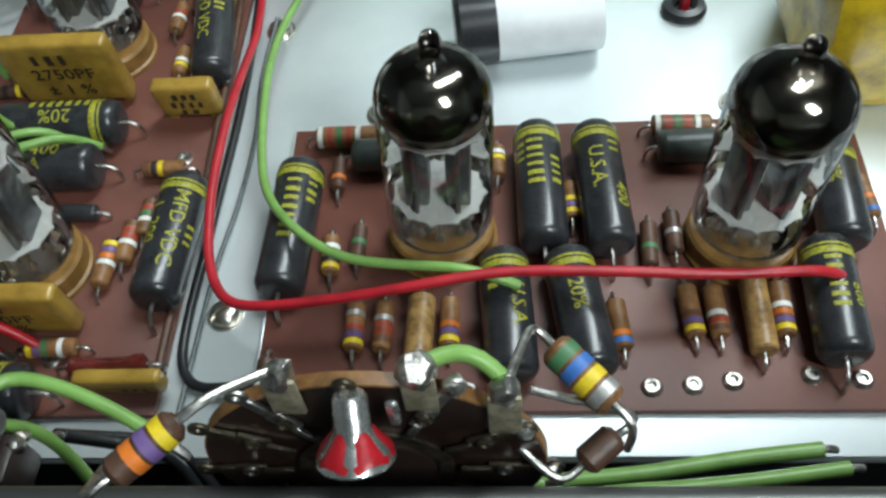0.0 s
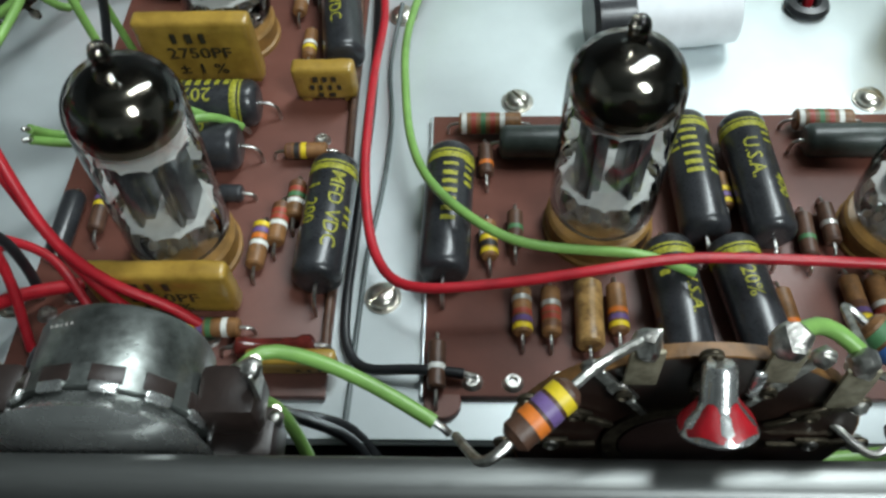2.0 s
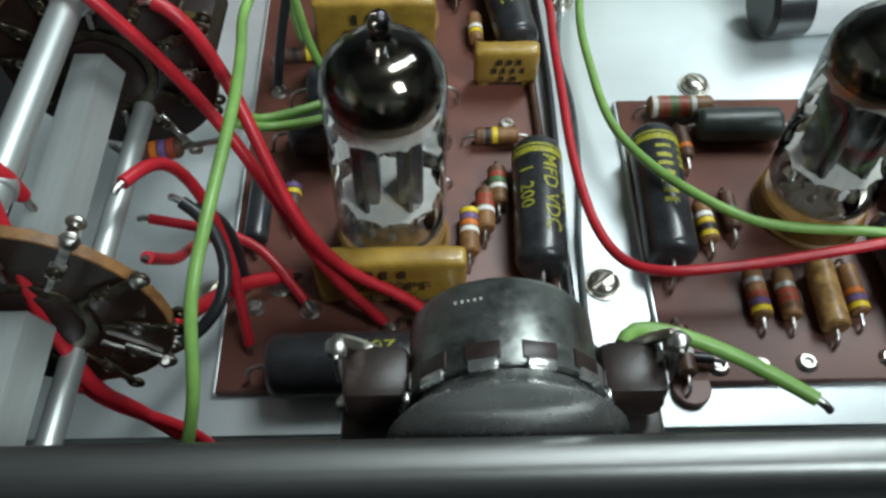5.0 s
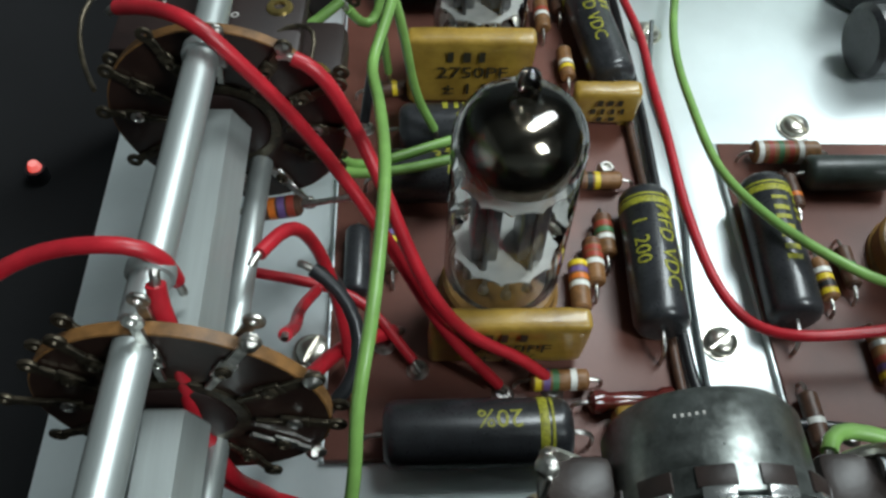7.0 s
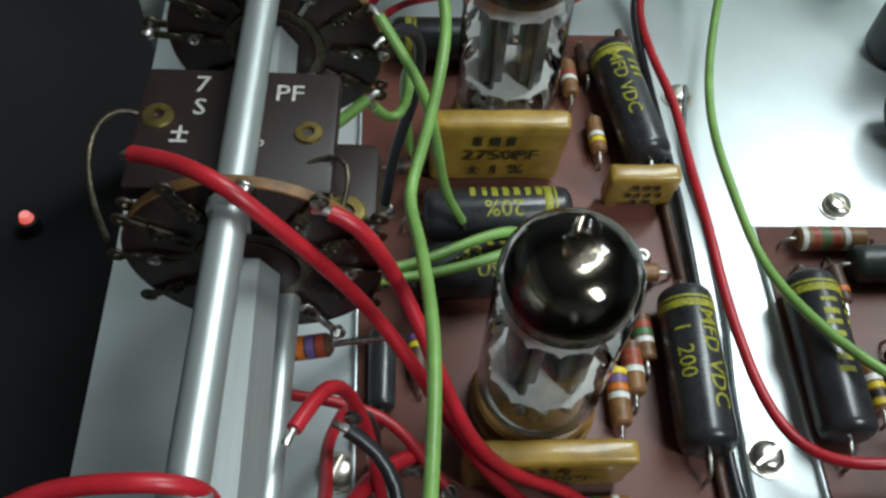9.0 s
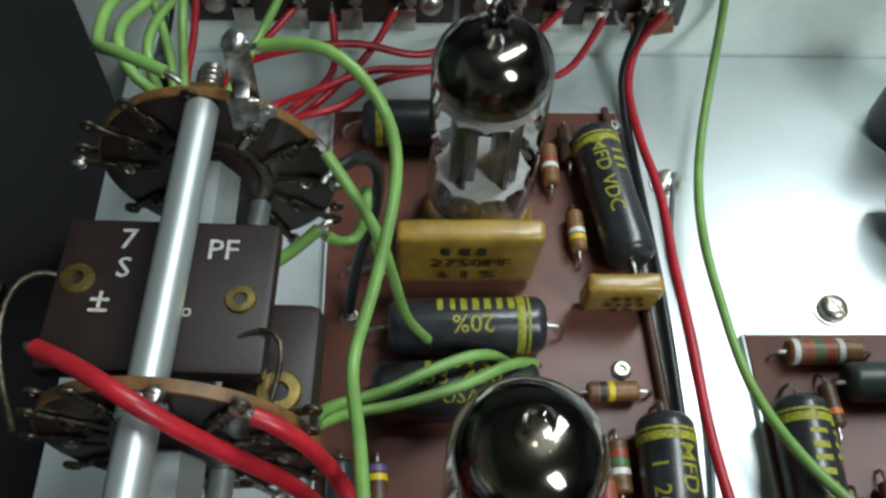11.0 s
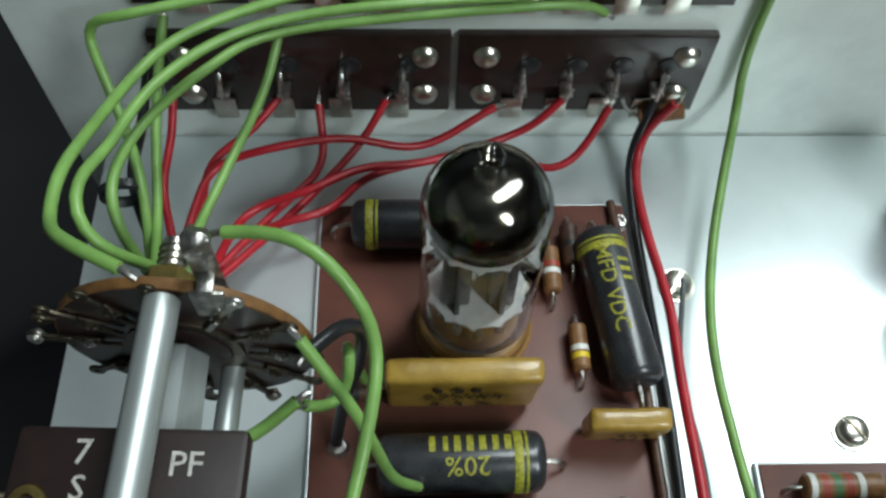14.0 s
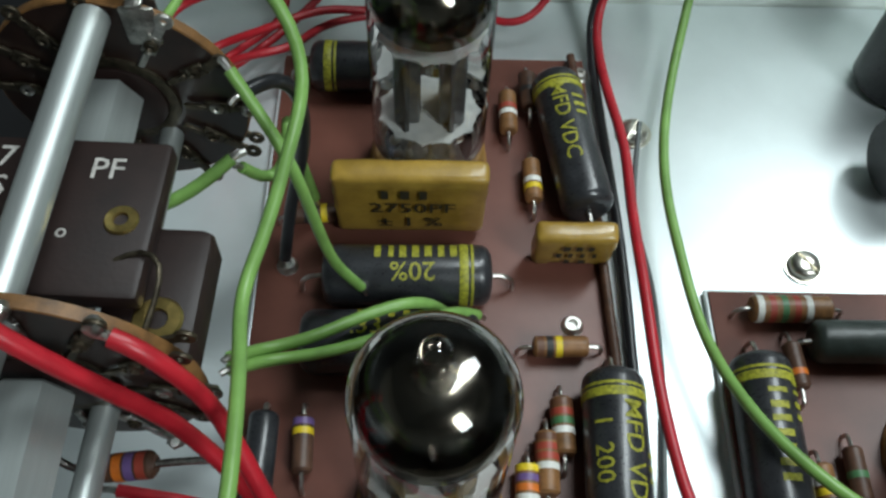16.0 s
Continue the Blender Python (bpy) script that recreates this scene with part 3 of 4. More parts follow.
def vacuum_tube(x, y, lean, label, z0=8.6, r=10.4, h=43.0):
    t = thing("vacuum_tube", label, "vacuum tube", group="vacuum tubes")
    m = Matrix.Translation((x, y, z0)) @ Matrix.Rotation(radians(lean[0]), 4, "Y") @ Matrix.Rotation(radians(lean[1]), 4, "X")
    out = [(0, 0.6), (5, 0.5), (r - 2.2, 0.0), (r - 0.7, 0.9), (r, 2.6), (r, h - 9.0)]
    dome = [(math.cos(a), math.sin(a)) for a in (math.pi / 2 * k / 10 for k in range(1, 10))]
    out += [(r * (c ** 0.72), h - 9.0 + 8.6 * s) for c, s in dome]
    tip = [(2.6, h - 0.6), (1.7, h + 0.5), (1.75, h + 2.0), (1.95, h + 3.6), (1.5, h + 5.0), (0.7, h + 5.7), (0, h + 5.9)]
    out = [p for p in out if p[0] > 2.4 or p[1] < 5] + tip
    g = part("glass", lathed(out, 48, m), GLASS, t, "clear glass envelope with a pip on top", outward=True)
    g.visible_shadow = False
    # silvered getter coat inside the dome
    cap = [((r - 0.9) * (c ** 0.72), h - 9.4 + 8.2 * s) for c, s in dome]
    rim = [(r - 0.9, h - 9.4), (r - 0.92, h - 11.5)]
    bm = lathed(rim[::-1] + cap + [(0, h - 1.1)], 48, m)
    part("getter_coat", bm, GETTER, t, "dark silvered getter coat under the dome")
    # electrode stack
    for zz, rr in ((8.0, 8.6), (27.0, 8.5)):
        bm = bmesh.new()
        n = 44
        top, bot = [], []
        for k in range(n):
            a = 2 * math.pi * k / n
            q = rr * (1.0 if k % 4 else 1.09) * (0.96 + 0.04 * math.cos(2 * a))
            top.append(bm.verts.new(m @ V(q * math.cos(a), q * math.sin(a), zz + 0.4)))
            bot.append(bm.verts.new(m @ V(q * math.cos(a), q * math.sin(a), zz)))
        bm.faces.new(top)
        bm.faces.new(bot[::-1])
        for k in range(n):
            bm.faces.new((bot[k], bot[(k + 1) % n], top[(k + 1) % n], top[k]))
        part("mica_spacer", bm, MICASHEET, t, "white mica spacer with a toothed rim")
    for sx in (-1, 1):
        bm = bmesh.new()
        box(bm, (sx * 3.9 - 2.3, -3.9, 8.5), (sx * 3.9 + 2.3, 3.9, 26.9), 0.7, m)
        for sy in (-1, 1):
            box(bm, (sx * 3.9 - 0.4, sy * 4.0 - 1.6, 8.5), (sx * 3.9 + 0.4, sy * 4.0 + 1.6, 26.9), 0.15, m)
        part("anode", bm, ANODE, t, "grey sheet-metal anode")
        part("cathode", rodded(m @ V(sx * 3.9, 0, 27.5), m @ V(sx * 3.9, 0, 28.9), 0.55, 10), MICASHEET, t)
        part("heater", rodded(m @ V(sx * 3.9, 0, 28.95), m @ V(sx * 3.9, 0, 29.8), 0.4, 8), HEATER, t, "glowing orange heater tip")
    for k in range(9):
        a = radians(36 * k + 20)
        part("pin_wire", swept([m @ V(6.6 * math.cos(a), 6.6 * math.sin(a), 2.3), m @ V(6.3 * math.cos(a), 6.3 * math.sin(a), 4.5), m @ V(5.6 * math.cos(a), 5.2 * math.sin(a), 7.9)], 0.42, 7, step=1), TIN, t)
        part("glass_bead", lathed([(0, 2.0), (1.0, 2.2), (0.9, 3.0), (0.5, 3.6), (0, 3.7)], 10, m @ Matrix.Translation((6.6 * math.cos(a), 6.6 * math.sin(a), 0))), NICKEL, t)
    s = thing("tube_socket", "tan phenolic nine-pin tube socket on the board", "socket", group="tube sockets")
    ms = Matrix.Translation((x, y, 2.02))
    part("collar", lathed([(0, 0), (11.2, 0), (11.2, 1.0), (10.6, 1.4), (10.6, 5.0), (10.0, 5.6), (9.4, 5.6), (9.2, 4.9), (0, 4.9)], 40, ms), SOCKET, s)
    for k in range(9):
        a = radians(36 * k + 20)
        part("contact", boxed((-0.7, -0.25, 0), (0.7, 0.25, 1.4), 0.1, Matrix.Translation((12.0 * math.cos(a), 12.0 * math.sin(a), 2.0)) @ Matrix.Rotation(a, 4, "Z")), TIN, s)


vacuum_tube(-84.6, 94.4, (0, 0), "glass vacuum tube with a dark silvered dome behind a mustard capacitor", h=43.4)
vacuum_tube(-85.4, 159.8, (0, -2.5), "glass vacuum tube with a dark silvered dome near the back panel", h=42.6)
vacuum_tube(-0.6, 100.6, (2.0, -1.5), "glass vacuum tube with a dark silvered dome on the wide board", h=41.4)
vacuum_tube(58.2, 98.0, (2.0, 1.0), "glass vacuum tube with a dark silvered dome near the transformer", h=41.4)

# ---- wires ----


def wire(points, r, mat, label, bare=(1, 1), step=2.0):
    t = thing("wire", label, "wire", group="hook-up wires")
    r *= 0.88 if r < 1.3 else 0.8
    part("insulation", swept(points, r, 12, step=step), mat, t)
    for flag_, a, b in ((bare[0], points[0], points[1]), (bare[1], points[-1], points[-2])):
        if flag_:
            a, b = V(*a), V(*b)
            d = (a - b).normalized()
            part("bare_end", swept([a - d * 0.5, a + d * 1.2, a + d * 2.2 + V(0, 0, -0.8)], r * 0.55, 8, step=0.7), TIN, t, "tinned bare end")
    return t


RED, GREEN, BLACK = "red plastic-covered hook-up wire", "light green plastic-covered hook-up wire", "black plastic-covered hook-up wire"
wire([(-44.6, 199.4, 20), (-48.4, 200.2, 9), (-50.1, 193.3, 4), (-49.6, 179.4, 4), (-48, 161.8, 6), (-48.6, 145, 8), (-48.8, 128, 10), (-48.4, 108, 10), (-46, 91.1, 9.6), (-41.8, 82.2, 10), (-35.4, 78.2, 12.6), (-20.4, 78.5, 14), (-3.6, 79.7, 16.5), (11.7, 81.6, 17.5), (31.4, 81.3, 17.5), (50.8, 81, 16.5), (69.3, 82.9, 14), (76.1, 85, 6)], 1.15, REDW, "red hook-up wire running from the back panel across both boards")
wire([(-32.4, 205.4, 60), (-32.0, 205, 30), (-30.4, 201.6, 14), (-36.7, 178.9, 8), (-40.5, 163, 8), (-42, 150, 8.6), (-41.6, 137, 9), (-39.6, 119, 9.4), (-35, 103.7, 13.4), (-27, 92.8, 15.6), (-18, 86.8, 15.6), (-7, 84.9, 15.6), (4.6, 83.2, 16.6), (10.7, 82.3, 14.4), (14.6, 81.8, 12.6)], 1.1, GREENW,
     "light green hook-up wire from the back panel to a capacitor", (1, 0))
wire([(-46.7, 203.2, 22), (-50.3, 198.7, 6), (-51.4, 189.4, 3), (-50.6, 168.6, 1.3), (-49.8, 140.6, 1.3), (-50.2, 116.1, 1.3), (-50.6, 97.9, 1.3), (-51, 83, 1.3),
      (-50.3, 72.5, 1.4), (-46.6, 67.1, 1.6), (-37.4, 66.3, 4), (-27.6, 65, 4.4)], 1.15, BLACKW, "black hook-up wire along the gap between the boards")
# faint grey line on the deck plate, swept as a thin strand
wire([(-44, 168, 5.0), (-46.3, 150, 1.2), (-44.9, 132, 1.2), (-45.6, 112, 1.2), (-47.6, 95, 1.2), (-48.4, 76, 1.2), (-49, 55, 1.4)], 0.6, GREYLINE, "thin dark grey line along the chassis gap", (0, 0))
wire([(-56, 187, 3.2), (-54.8, 170, 3.2), (-54, 150, 3.2), (-53.6, 130, 3.2), (-53.2, 112, 3.2), (-53.4, 95, 3.2), (-54, 80, 3.2), (-53.6, 66, 3.2)], 1.0, DARKCARBON,
     "brown cloth-covered wire along the board's edge", (0, 0))
wire([(-140.2, 100.3, 63.0), (-134.4, 96.8, 66.0), (-128.4, 92.8, 67.0), (-124.2, 91.2, 63.0), (-118.6, 90.4, 55.1), (-113.2, 90.4, 44.4), (-107.2, 86.8, 35.5), (-102.4, 82.0, 29.0), (-95.0, 76.8, 16.5), (-86.0, 73.8, 4.4)], 1.2, REDW,
     "thick red wire arching from the selector switch to the board")
wire([(-116.6, 93.4, 60.5), (-113.5, 92.4, 59.8), (-111.1, 91.8, 55.2), (-108.5, 91.0, 48.7), (-105.2, 86.4, 43.0), (-102.6, 82.6, 37.0), (-97.8, 77.6, 27.0), (-91.0, 76.2, 16.5), (-82.4, 75.8, 10.0), (-76.8, 74.2, 4.6)], 1.2, REDW,
     "thick red wire arching from the selector switch to the board")
wire([(-129.5, 92.4, 12), (-117.5, 90.9, 10), (-109.1, 88.1, 8), (-100.5, 78.6, 4)], 1.1, REDW, RED)
wire([(-117.3, 88.3, 12), (-119, 80.9, 18), (-118.4, 73, 26), (-117.6, 63.2, 40)], 1.1, REDW, RED)
wire([(-119.4, 142.8, 66), (-112.1, 141.5, 68), (-106.5, 138.1, 67), (-102.4, 133.8, 63), (-101.1, 130.2, 57), (-102.4, 120.9, 55), (-105, 111, 51), (-107, 104.2, 49.5), (-105.6, 94.8, 52), (-104.4, 79.5, 55), (-105, 64.2, 55.5), (-106, 54.3, 54), (-107.3, 48.5, 50), (-108, 42, 40), (-110.6, 36.3, 30)], 0.98, GREENW, "thick light green wire looping over the selector switch")
wire([(-113.2, 108, 24), (-110.5, 112.5, 17), (-103.2, 114.2, 17.5), (-93.4, 119.8, 16), (-86, 122.5, 14.4), (-81, 124, 6)], 1.1, GREENW, GREEN)
wire([(-113.4, 107, 22), (-109, 111, 16.5), (-101, 112.3, 16.5), (-90, 116, 16.2), (-82, 120.5, 14.6), (-77, 123.4, 8)], 1.1, GREENW, GREEN)
wire([(-111.1, 133.7, 55), (-107.9, 130.6, 51), (-104.3, 127, 46), (-102.2, 125, 38), (-99.9, 124.4, 24), (-96.2, 126, 12.6)], 0.98, GREENW, GREEN)
wire([(-110.4, 134.1, 50), (-107, 138, 49), (-104.4, 141.1, 42), (-105, 141.3, 30), (-108.6, 140.3, 15), (-110.6, 136.2, 4)], 1.2, BLACKW, BLACK)
wire([(-112, 131, 38), (-109, 133, 32), (-106.5, 135, 34), (-106, 138, 40), (-107, 143, 30), (-105.5, 146, 9)], 1.0, GREENW, GREEN)
wire([(-113, 131, 40), (-119, 127, 37), (-127, 125, 34), (-134, 124, 30)], 1.1, GREENW, GREEN)
# bundle at the back
for pts in ([(-131.0, 138, 66), (-138.5, 142, 66), (-143.2, 148.3, 60), (-143.4, 155.3, 60), (-142.4, 167.3, 55), (-140.0, 180.7, 50), (-134.8, 188.1, 50), (-125.1, 194, 50), (-112.0, 199, 50), (-104.0, 203, 44)],
            [(-142.0, 160, 20), (-143.0, 175, 34), (-151.1, 194.2, 45), (-145.6, 192.6, 50), (-130.2, 197.3, 50), (-112.0, 200, 52), (-90.0, 203, 50)],
            [(-130.0, 150, 40), (-139.5, 149, 52), (-142.6, 152.2, 55), (-143.0, 158, 55), (-141.1, 165.4, 52), (-137.2, 178.3, 50), (-127.4, 188.2, 50), (-114.6, 193.4, 50), (-97.3, 196.2, 50), (-76.0, 202, 46)],
            [(-136.0, 152, 30), (-140.5, 157, 44), (-142.0, 164, 46), (-139.5, 176, 44), (-130.0, 188, 44), (-117.0, 196, 44), (-70.0, 202, 44), (-62.0, 204, 40)],
            [(-128.0, 146, 50), (-134.0, 160, 30), (-130.0, 180, 26), (-124.0, 194, 30), (-121.0, 203, 36)],
            [(-138.5, 154, 30), (-141.0, 170, 26), (-143.0, 190, 30), (-141.0, 203, 40)]):
    wire(pts, 1.0, GREENW, "light green wire in the bundle behind the switch")
wire([(-138, 158, 22), (-146, 176, 26), (-148, 192, 22), (-146, 203, 30)], 1.15, BLACKW, BLACK)
part_tie = thing("cable_tie", "black lacing tie round the green wires", "cable tie")
part("band", lathed([(3.4, -1.1), (4.0, -0.7), (4.0, 0.7), (3.4, 1.1)], 18, frame_along((-146, 172, 30), (-147.5, 180, 31))), BLACKW, part_tie)
for pts in ([(-134, 152, 20), (-131, 173.4, 8), (-122.2, 177.5, 11), (-113.2, 180.2, 11), (-104.5, 190.9, 8), (-82, 197, 6), (-68.3, 193.2, 6), (-62.4, 195.8, 8), (-56.8, 201.8, 16)],
            [(-134, 150, 24), (-129.9, 179.2, 10), (-117.9, 183.1, 13), (-106.7, 188.9, 13), (-95.1, 192.2, 10), (-78, 199, 9), (-70.7, 201.3, 12), (-65, 204.6, 17)],
            [(-140, 172, 12), (-136.8, 188.6, 12), (-127.4, 191.3, 15), (-118.4, 193.7, 15), (-109.2, 195.4, 14), (-95.1, 196.2, 10), (-80, 202.5, 15)],
            [(-141, 168, 8), (-146.2, 186.5, 10), (-145, 195, 13), (-144.5, 203.6, 18)], [(-139, 176, 6), (-137.6, 191.9, 10), (-130, 197, 13), (-123.2, 204, 17)],
            [(-137, 160, 14), (-124, 182, 8), (-115.5, 192.9, 8), (-115.9, 203.2, 15)], [(-136, 158, 16), (-122, 180, 8), (-114.2, 189.4, 8), (-107.1, 197.9, 10), (-102.2, 203.6, 16)]):
    wire(pts, 0.95, REDW, "red wire running from the switch to the back panel sockets")
# front left cluster
wire([(-129.0, 48.0, 30.0), (-124.0, 54.0, 26.0), (-118.0, 67.0, 18.0), (-112.0, 79.0, 9.0), (-104.0, 85.0, 3.5)], 1.7, REDW, "thick sleeved red wire crossing under the switch")
wire([(-128.0, 50.0, 28.0), (-126.0, 49.0, 25.0), (-122.0, 49.0, 20.0), (-117.0, 50.0, 13.0), (-114.0, 50.0, 6.0)], 1.1, REDW, RED)
wire([(-121.0, 72.0, 46.0), (-118.0, 78.0, 44.0), (-116.0, 81.0, 38.0), (-114.0, 82.0, 28.0), (-112.0, 79.0, 16.0), (-110.0, 70.0, 3.5)], 1.15, REDW, "red wire looping from a switch lug to the board")
wire([(-115.0, 75.0, 38.0), (-111.0, 73.0, 36.0), (-108.0, 67.0, 32.0), (-110.0, 61.0, 28.0), (-116.0, 58.0, 24.0), (-124.0, 58.0, 20.0)], 1.3, BLACKW, "black wire looping under the front wafer")
wire([(-115.0, 80.0, 30.0), (-113.0, 84.0, 21.0), (-112.0, 84.0, 12.0), (-112.0, 83.0, 3.5)], 1.2, BLACKW, BLACK)
wire([(-160.1, 53.6, 50), (-148.1, 57.8, 60), (-141.8, 58.9, 64), (-136, 58.9, 66), (-130.7, 58.8, 66.5), (-127.8, 59.1, 64), (-127.4, 59.8, 58)], 1.1, REDW, "thick red wire looping over the front wafer")
wire([(-127.0, 54.0, 66.0), (-127.0, 53.0, 64.0), (-126.0, 51.0, 58.0), (-126.0, 49.0, 50.0), (-126.0, 49.0, 42.0), (-124.0, 47.0, 32.0), (-122.0, 49.0, 22.0), (-118.0, 50.0, 10.0)], 1.2, REDW, "thick red wire hanging down by the front panel")
wire([(-54.9, 41.9, 50), (-53.3, 45.4, 49), (-46, 44.2, 48), (-38, 41.3, 46), (-30.5, 37.4, 44)], 1.1, GREENW, "light green wire from the volume control to the switch")
wire([(-55.6, 40.6, 44), (-53, 42, 40), (-51, 41.5, 30), (-48, 37, 18), (-45, 32, 4)], 1.1, GREENW, GREEN)
wire([(-54, 45.3, 30), (-50, 52.3, 8), (-46, 52, 2), (-43, 48, -6)], 1.3, BLACKW, BLACK)
wire([(-57, 47.1, 26), (-52, 55, 6), (-47, 55, 1.6), (-41, 50, -8)], 1.3, BLACKW, BLACK)
wire([(5.4, 32.4, 75.6), (7.6, 34.2, 74.6), (10.2, 34.2, 73.2), (12.2, 32.4, 72.2)], 1.0, GREENW, GREEN)
wire([(20.1, 41.3, 22), (32.6, 42.5, 22), (45.3, 44.6, 22), (58.3, 46.1, 22)], 1.5, GREENW, GREEN)
wire([(15.4, 44, 14), (29.6, 43.5, 12), (47.4, 44.8, 12), (65.4, 47.2, 12)], 1.5, GREENW, GREEN)


# ---- volume control ----
pot = thing("volume_control", "grey steel dual volume potentiometer on the front panel", "potentiometer")
PX, PZ, PY = -69.4, 50.6, -1.1
my = Matrix.Translation((PX, PY, PZ)) @ Matrix.Rotation(radians(-90), 4, "X")
part("rear_can", lathed([(0, 46.5), (8.2, 46.5), (10.0, 46.0), (10.8, 44.8), (10.9, 37.4), (11.6, 37.2), (11.6, 34.4), (0, 34.4)], 48, my), POTCAN, pot, "aged dark grey rear can")
part("front_can", lathed([(0, 34.2), (10.6, 34.2), (11.0, 33.4), (11.9, 32.4), (13.0, 31.5), (13.4, 31.0), (12.4, 29.9), (10.6, 29.2), (7.0, 28.5), (4.2, 27.6), (0, 27.4)], 48, my), POTFRONT, pot, "bright domed front can")
for k in range(12):
    a = radians(30 * k + 15)
    mm_ = Matrix.Translation((PX, PY, PZ)) @ Matrix.Rotation(a, 4, "Y")
    part("slot", boxed((-1.9, 34.9, 11.2), (1.9, 37.0, 11.72), 0.1, mm_), BAKELITE, pot, "dark slot in the can")
    part("tab", boxed((-1.6, 33.6, 11.4), (1.6, 34.9, 12.1), 0.25, mm_), POTFRONT, pot, "bent can tab")
part("bushing", rodded((PX, 28.2, PZ - 1), (PX, 22.0, PZ - 1), 4.0, 24), NICKEL, pot)
for s in (-1, 1):
    part("terminal_block", boxed((PX + s * 14.5 - 3.8, 33.4, PZ - 3), (PX + s * 14.5 + 3.8, 40.4, PZ + 4.0), 1.4), BAKELITE, pot, "black terminal block")
    part("lower_block", boxed((PX + s * 14 - 5, 31.4, PZ - 12), (PX + s * 14 + 5, 38.4, PZ - 4), 0.8), BAKELITE, pot, "black lower terminal block")
    for k, (dx, dz) in enumerate(((18.5, 3.5), (16.5, -6), (18.5, -10))):
        part("lug", boxed((PX + s * dx - 0.3, 35.4, PZ + dz), (PX + s * dx + 0.3, 38.4, PZ + dz + 5.5), 0.2), TIN, pot, "tinned solder lug")
        part("lug_arm", swept([(PX + s * (dx - 7), 38.8, PZ + dz - 1.5), (PX + s * (dx - 3), 40.3, PZ + dz - 1.0), (PX + s * (dx - 1), 40.3, PZ + dz + 1), (PX + s * dx, 38.4, PZ + dz + 4.5)], 0.75, 8), NICKEL, pot, "bent grey terminal arm")
        bm = bmesh.new()
        bmesh.ops.create_icosphere(bm, subdivisions=2, radius=1.3)
        for v in bm.verts:
            v.co = v.co * (1 + 0.25 * noise.noise(v.co * 1.3 + V(k * 3, s, 0))) + V(PX + s * dx, 37, PZ + dz + 5)
        part("solder_blob", bm, TIN, pot, "solder blob")
part("print", flat_print(bars(3.6, 0.4, 5, 31), Matrix.Translation((PX - 4, 41.4, PZ + 10.75)) @ Matrix.Rotation(radians(-18), 4, "Y")), WHITEINK, pot, "faint stamped code", smooth=False)


# ---- rotary switches ----


def solder(name_parent, at, r, seed):
    bm = bmesh.new()
    bmesh.ops.create_icosphere(bm, subdivisions=2, radius=r)
    for v in bm.verts:
        v.co = v.co * (1 + 0.35 * noise.noise(v.co * (1.5 / r) + V(seed, seed * 0.7, 0))) + V(*at)
    return part("solder_blob", bm, TIN, name_parent, "solder blob")


def wafer(parent, c, r, y, seed, thick=1.7, yaw=-4.0):
    """One phenolic wafer of a rotary switch, upright across the shaft, with its rotor, clips and lugs."""
    base = Matrix.Translation((c[0], y, c[1])) @ Matrix.Rotation(radians(yaw), 4, "Z")
    mw = base @ Matrix.Rotation(radians(-90), 4, "X")
    w = part("wafer", lathed([(0, 0), (r - 0.1, 0), (r - 0.1, thick), (0, thick)], 56, mw), WAFER, parent, "dark brown phenolic switch wafer")
    part("wafer_rim", lathed([(r - 0.1, 0), (r + 0.12, 0.1), (r + 0.12, thick - 0.1), (r - 0.1, thick)], 56, mw), WAFER_EDGE, w, "lighter sanded rim")
    part("rotor", lathed([(0, -0.9), (r * 0.34, -0.9), (r * 0.36, -0.7), (r * 0.36, -0.05), (0, -0.05)], 40, mw), SLAB, w, "brown centre rotor")
    rng = random.Random(seed)
    part("rotor_ring", lathed([(r * 0.37, -0.05), (r * 0.37, -0.5), (r * 0.46, -0.5), (r * 0.46, -0.05)], 40, mw), OXIDE, w, "tarnished rotor contact ring")
    n = 12
    for k in range(n):
        a = radians(360 / n * k + rng.uniform(-4, 4))
        mk = base @ Matrix.Rotation(a, 4, "Y")
        reach = rng.choice((-0.4, 0.0, 0.4, 1.2, 2.4))
        metal = TIN if rng.random() < 0.2 else OXIDE
        for side, y0, y1 in ((-1, -0.65, -0.1), (1, thick + 0.1, thick + 0.65)):
            if side == 1 and rng.random() < 0.6:
                continue
            b = bmesh.new()
            box(b, (-1.0, y0, r * 0.66), (1.0, y1, r * 0.86), 0.12, mk, 1)
            box(b, (-0.45, y0 + side * 0.3, r * 0.50), (0.45, y1 + side * 0.3, r * 0.68), 0.1, mk, 1)
            box(b, (-0.65, y0, r * 0.86), (0.65, y1, r + reach), 0.1, mk, 1)
            part("lug", b, metal, w, "riveted switch contact lug")
            ring = mk @ Matrix.Translation((0, (y0 + y1) / 2, r + reach + 0.8)) @ Matrix.Rotation(radians(90), 4, "X")
            lathe_rows = [(0.5, -0.25), (1.15, -0.25), (1.25, 0), (1.15, 0.25), (0.5, 0.25), (0.5, -0.25)]
            part("lug_eye", lathed(lathe_rows, 12, ring), metal, w)
            part("rivet", lathed([(0.35, 0), (0.95, 0), (0.95, 0.3), (0.6, 0.5), (0.35, 0.2)], 12, mk @ Matrix.Translation((0, y0 if side < 0 else y1, r * 0.76)) @ (Matrix.Rotation(radians(90), 4, "X") if side < 0 else Matrix.Rotation(radians(-90), 4, "X"))), TIN if k % 3 == 0 else OXIDE, w)
        if rng.random() < 0.4:
            solder(w, mk @ V(0, -0.4, r + reach + 0.6), 1.1, seed + k)
    return w


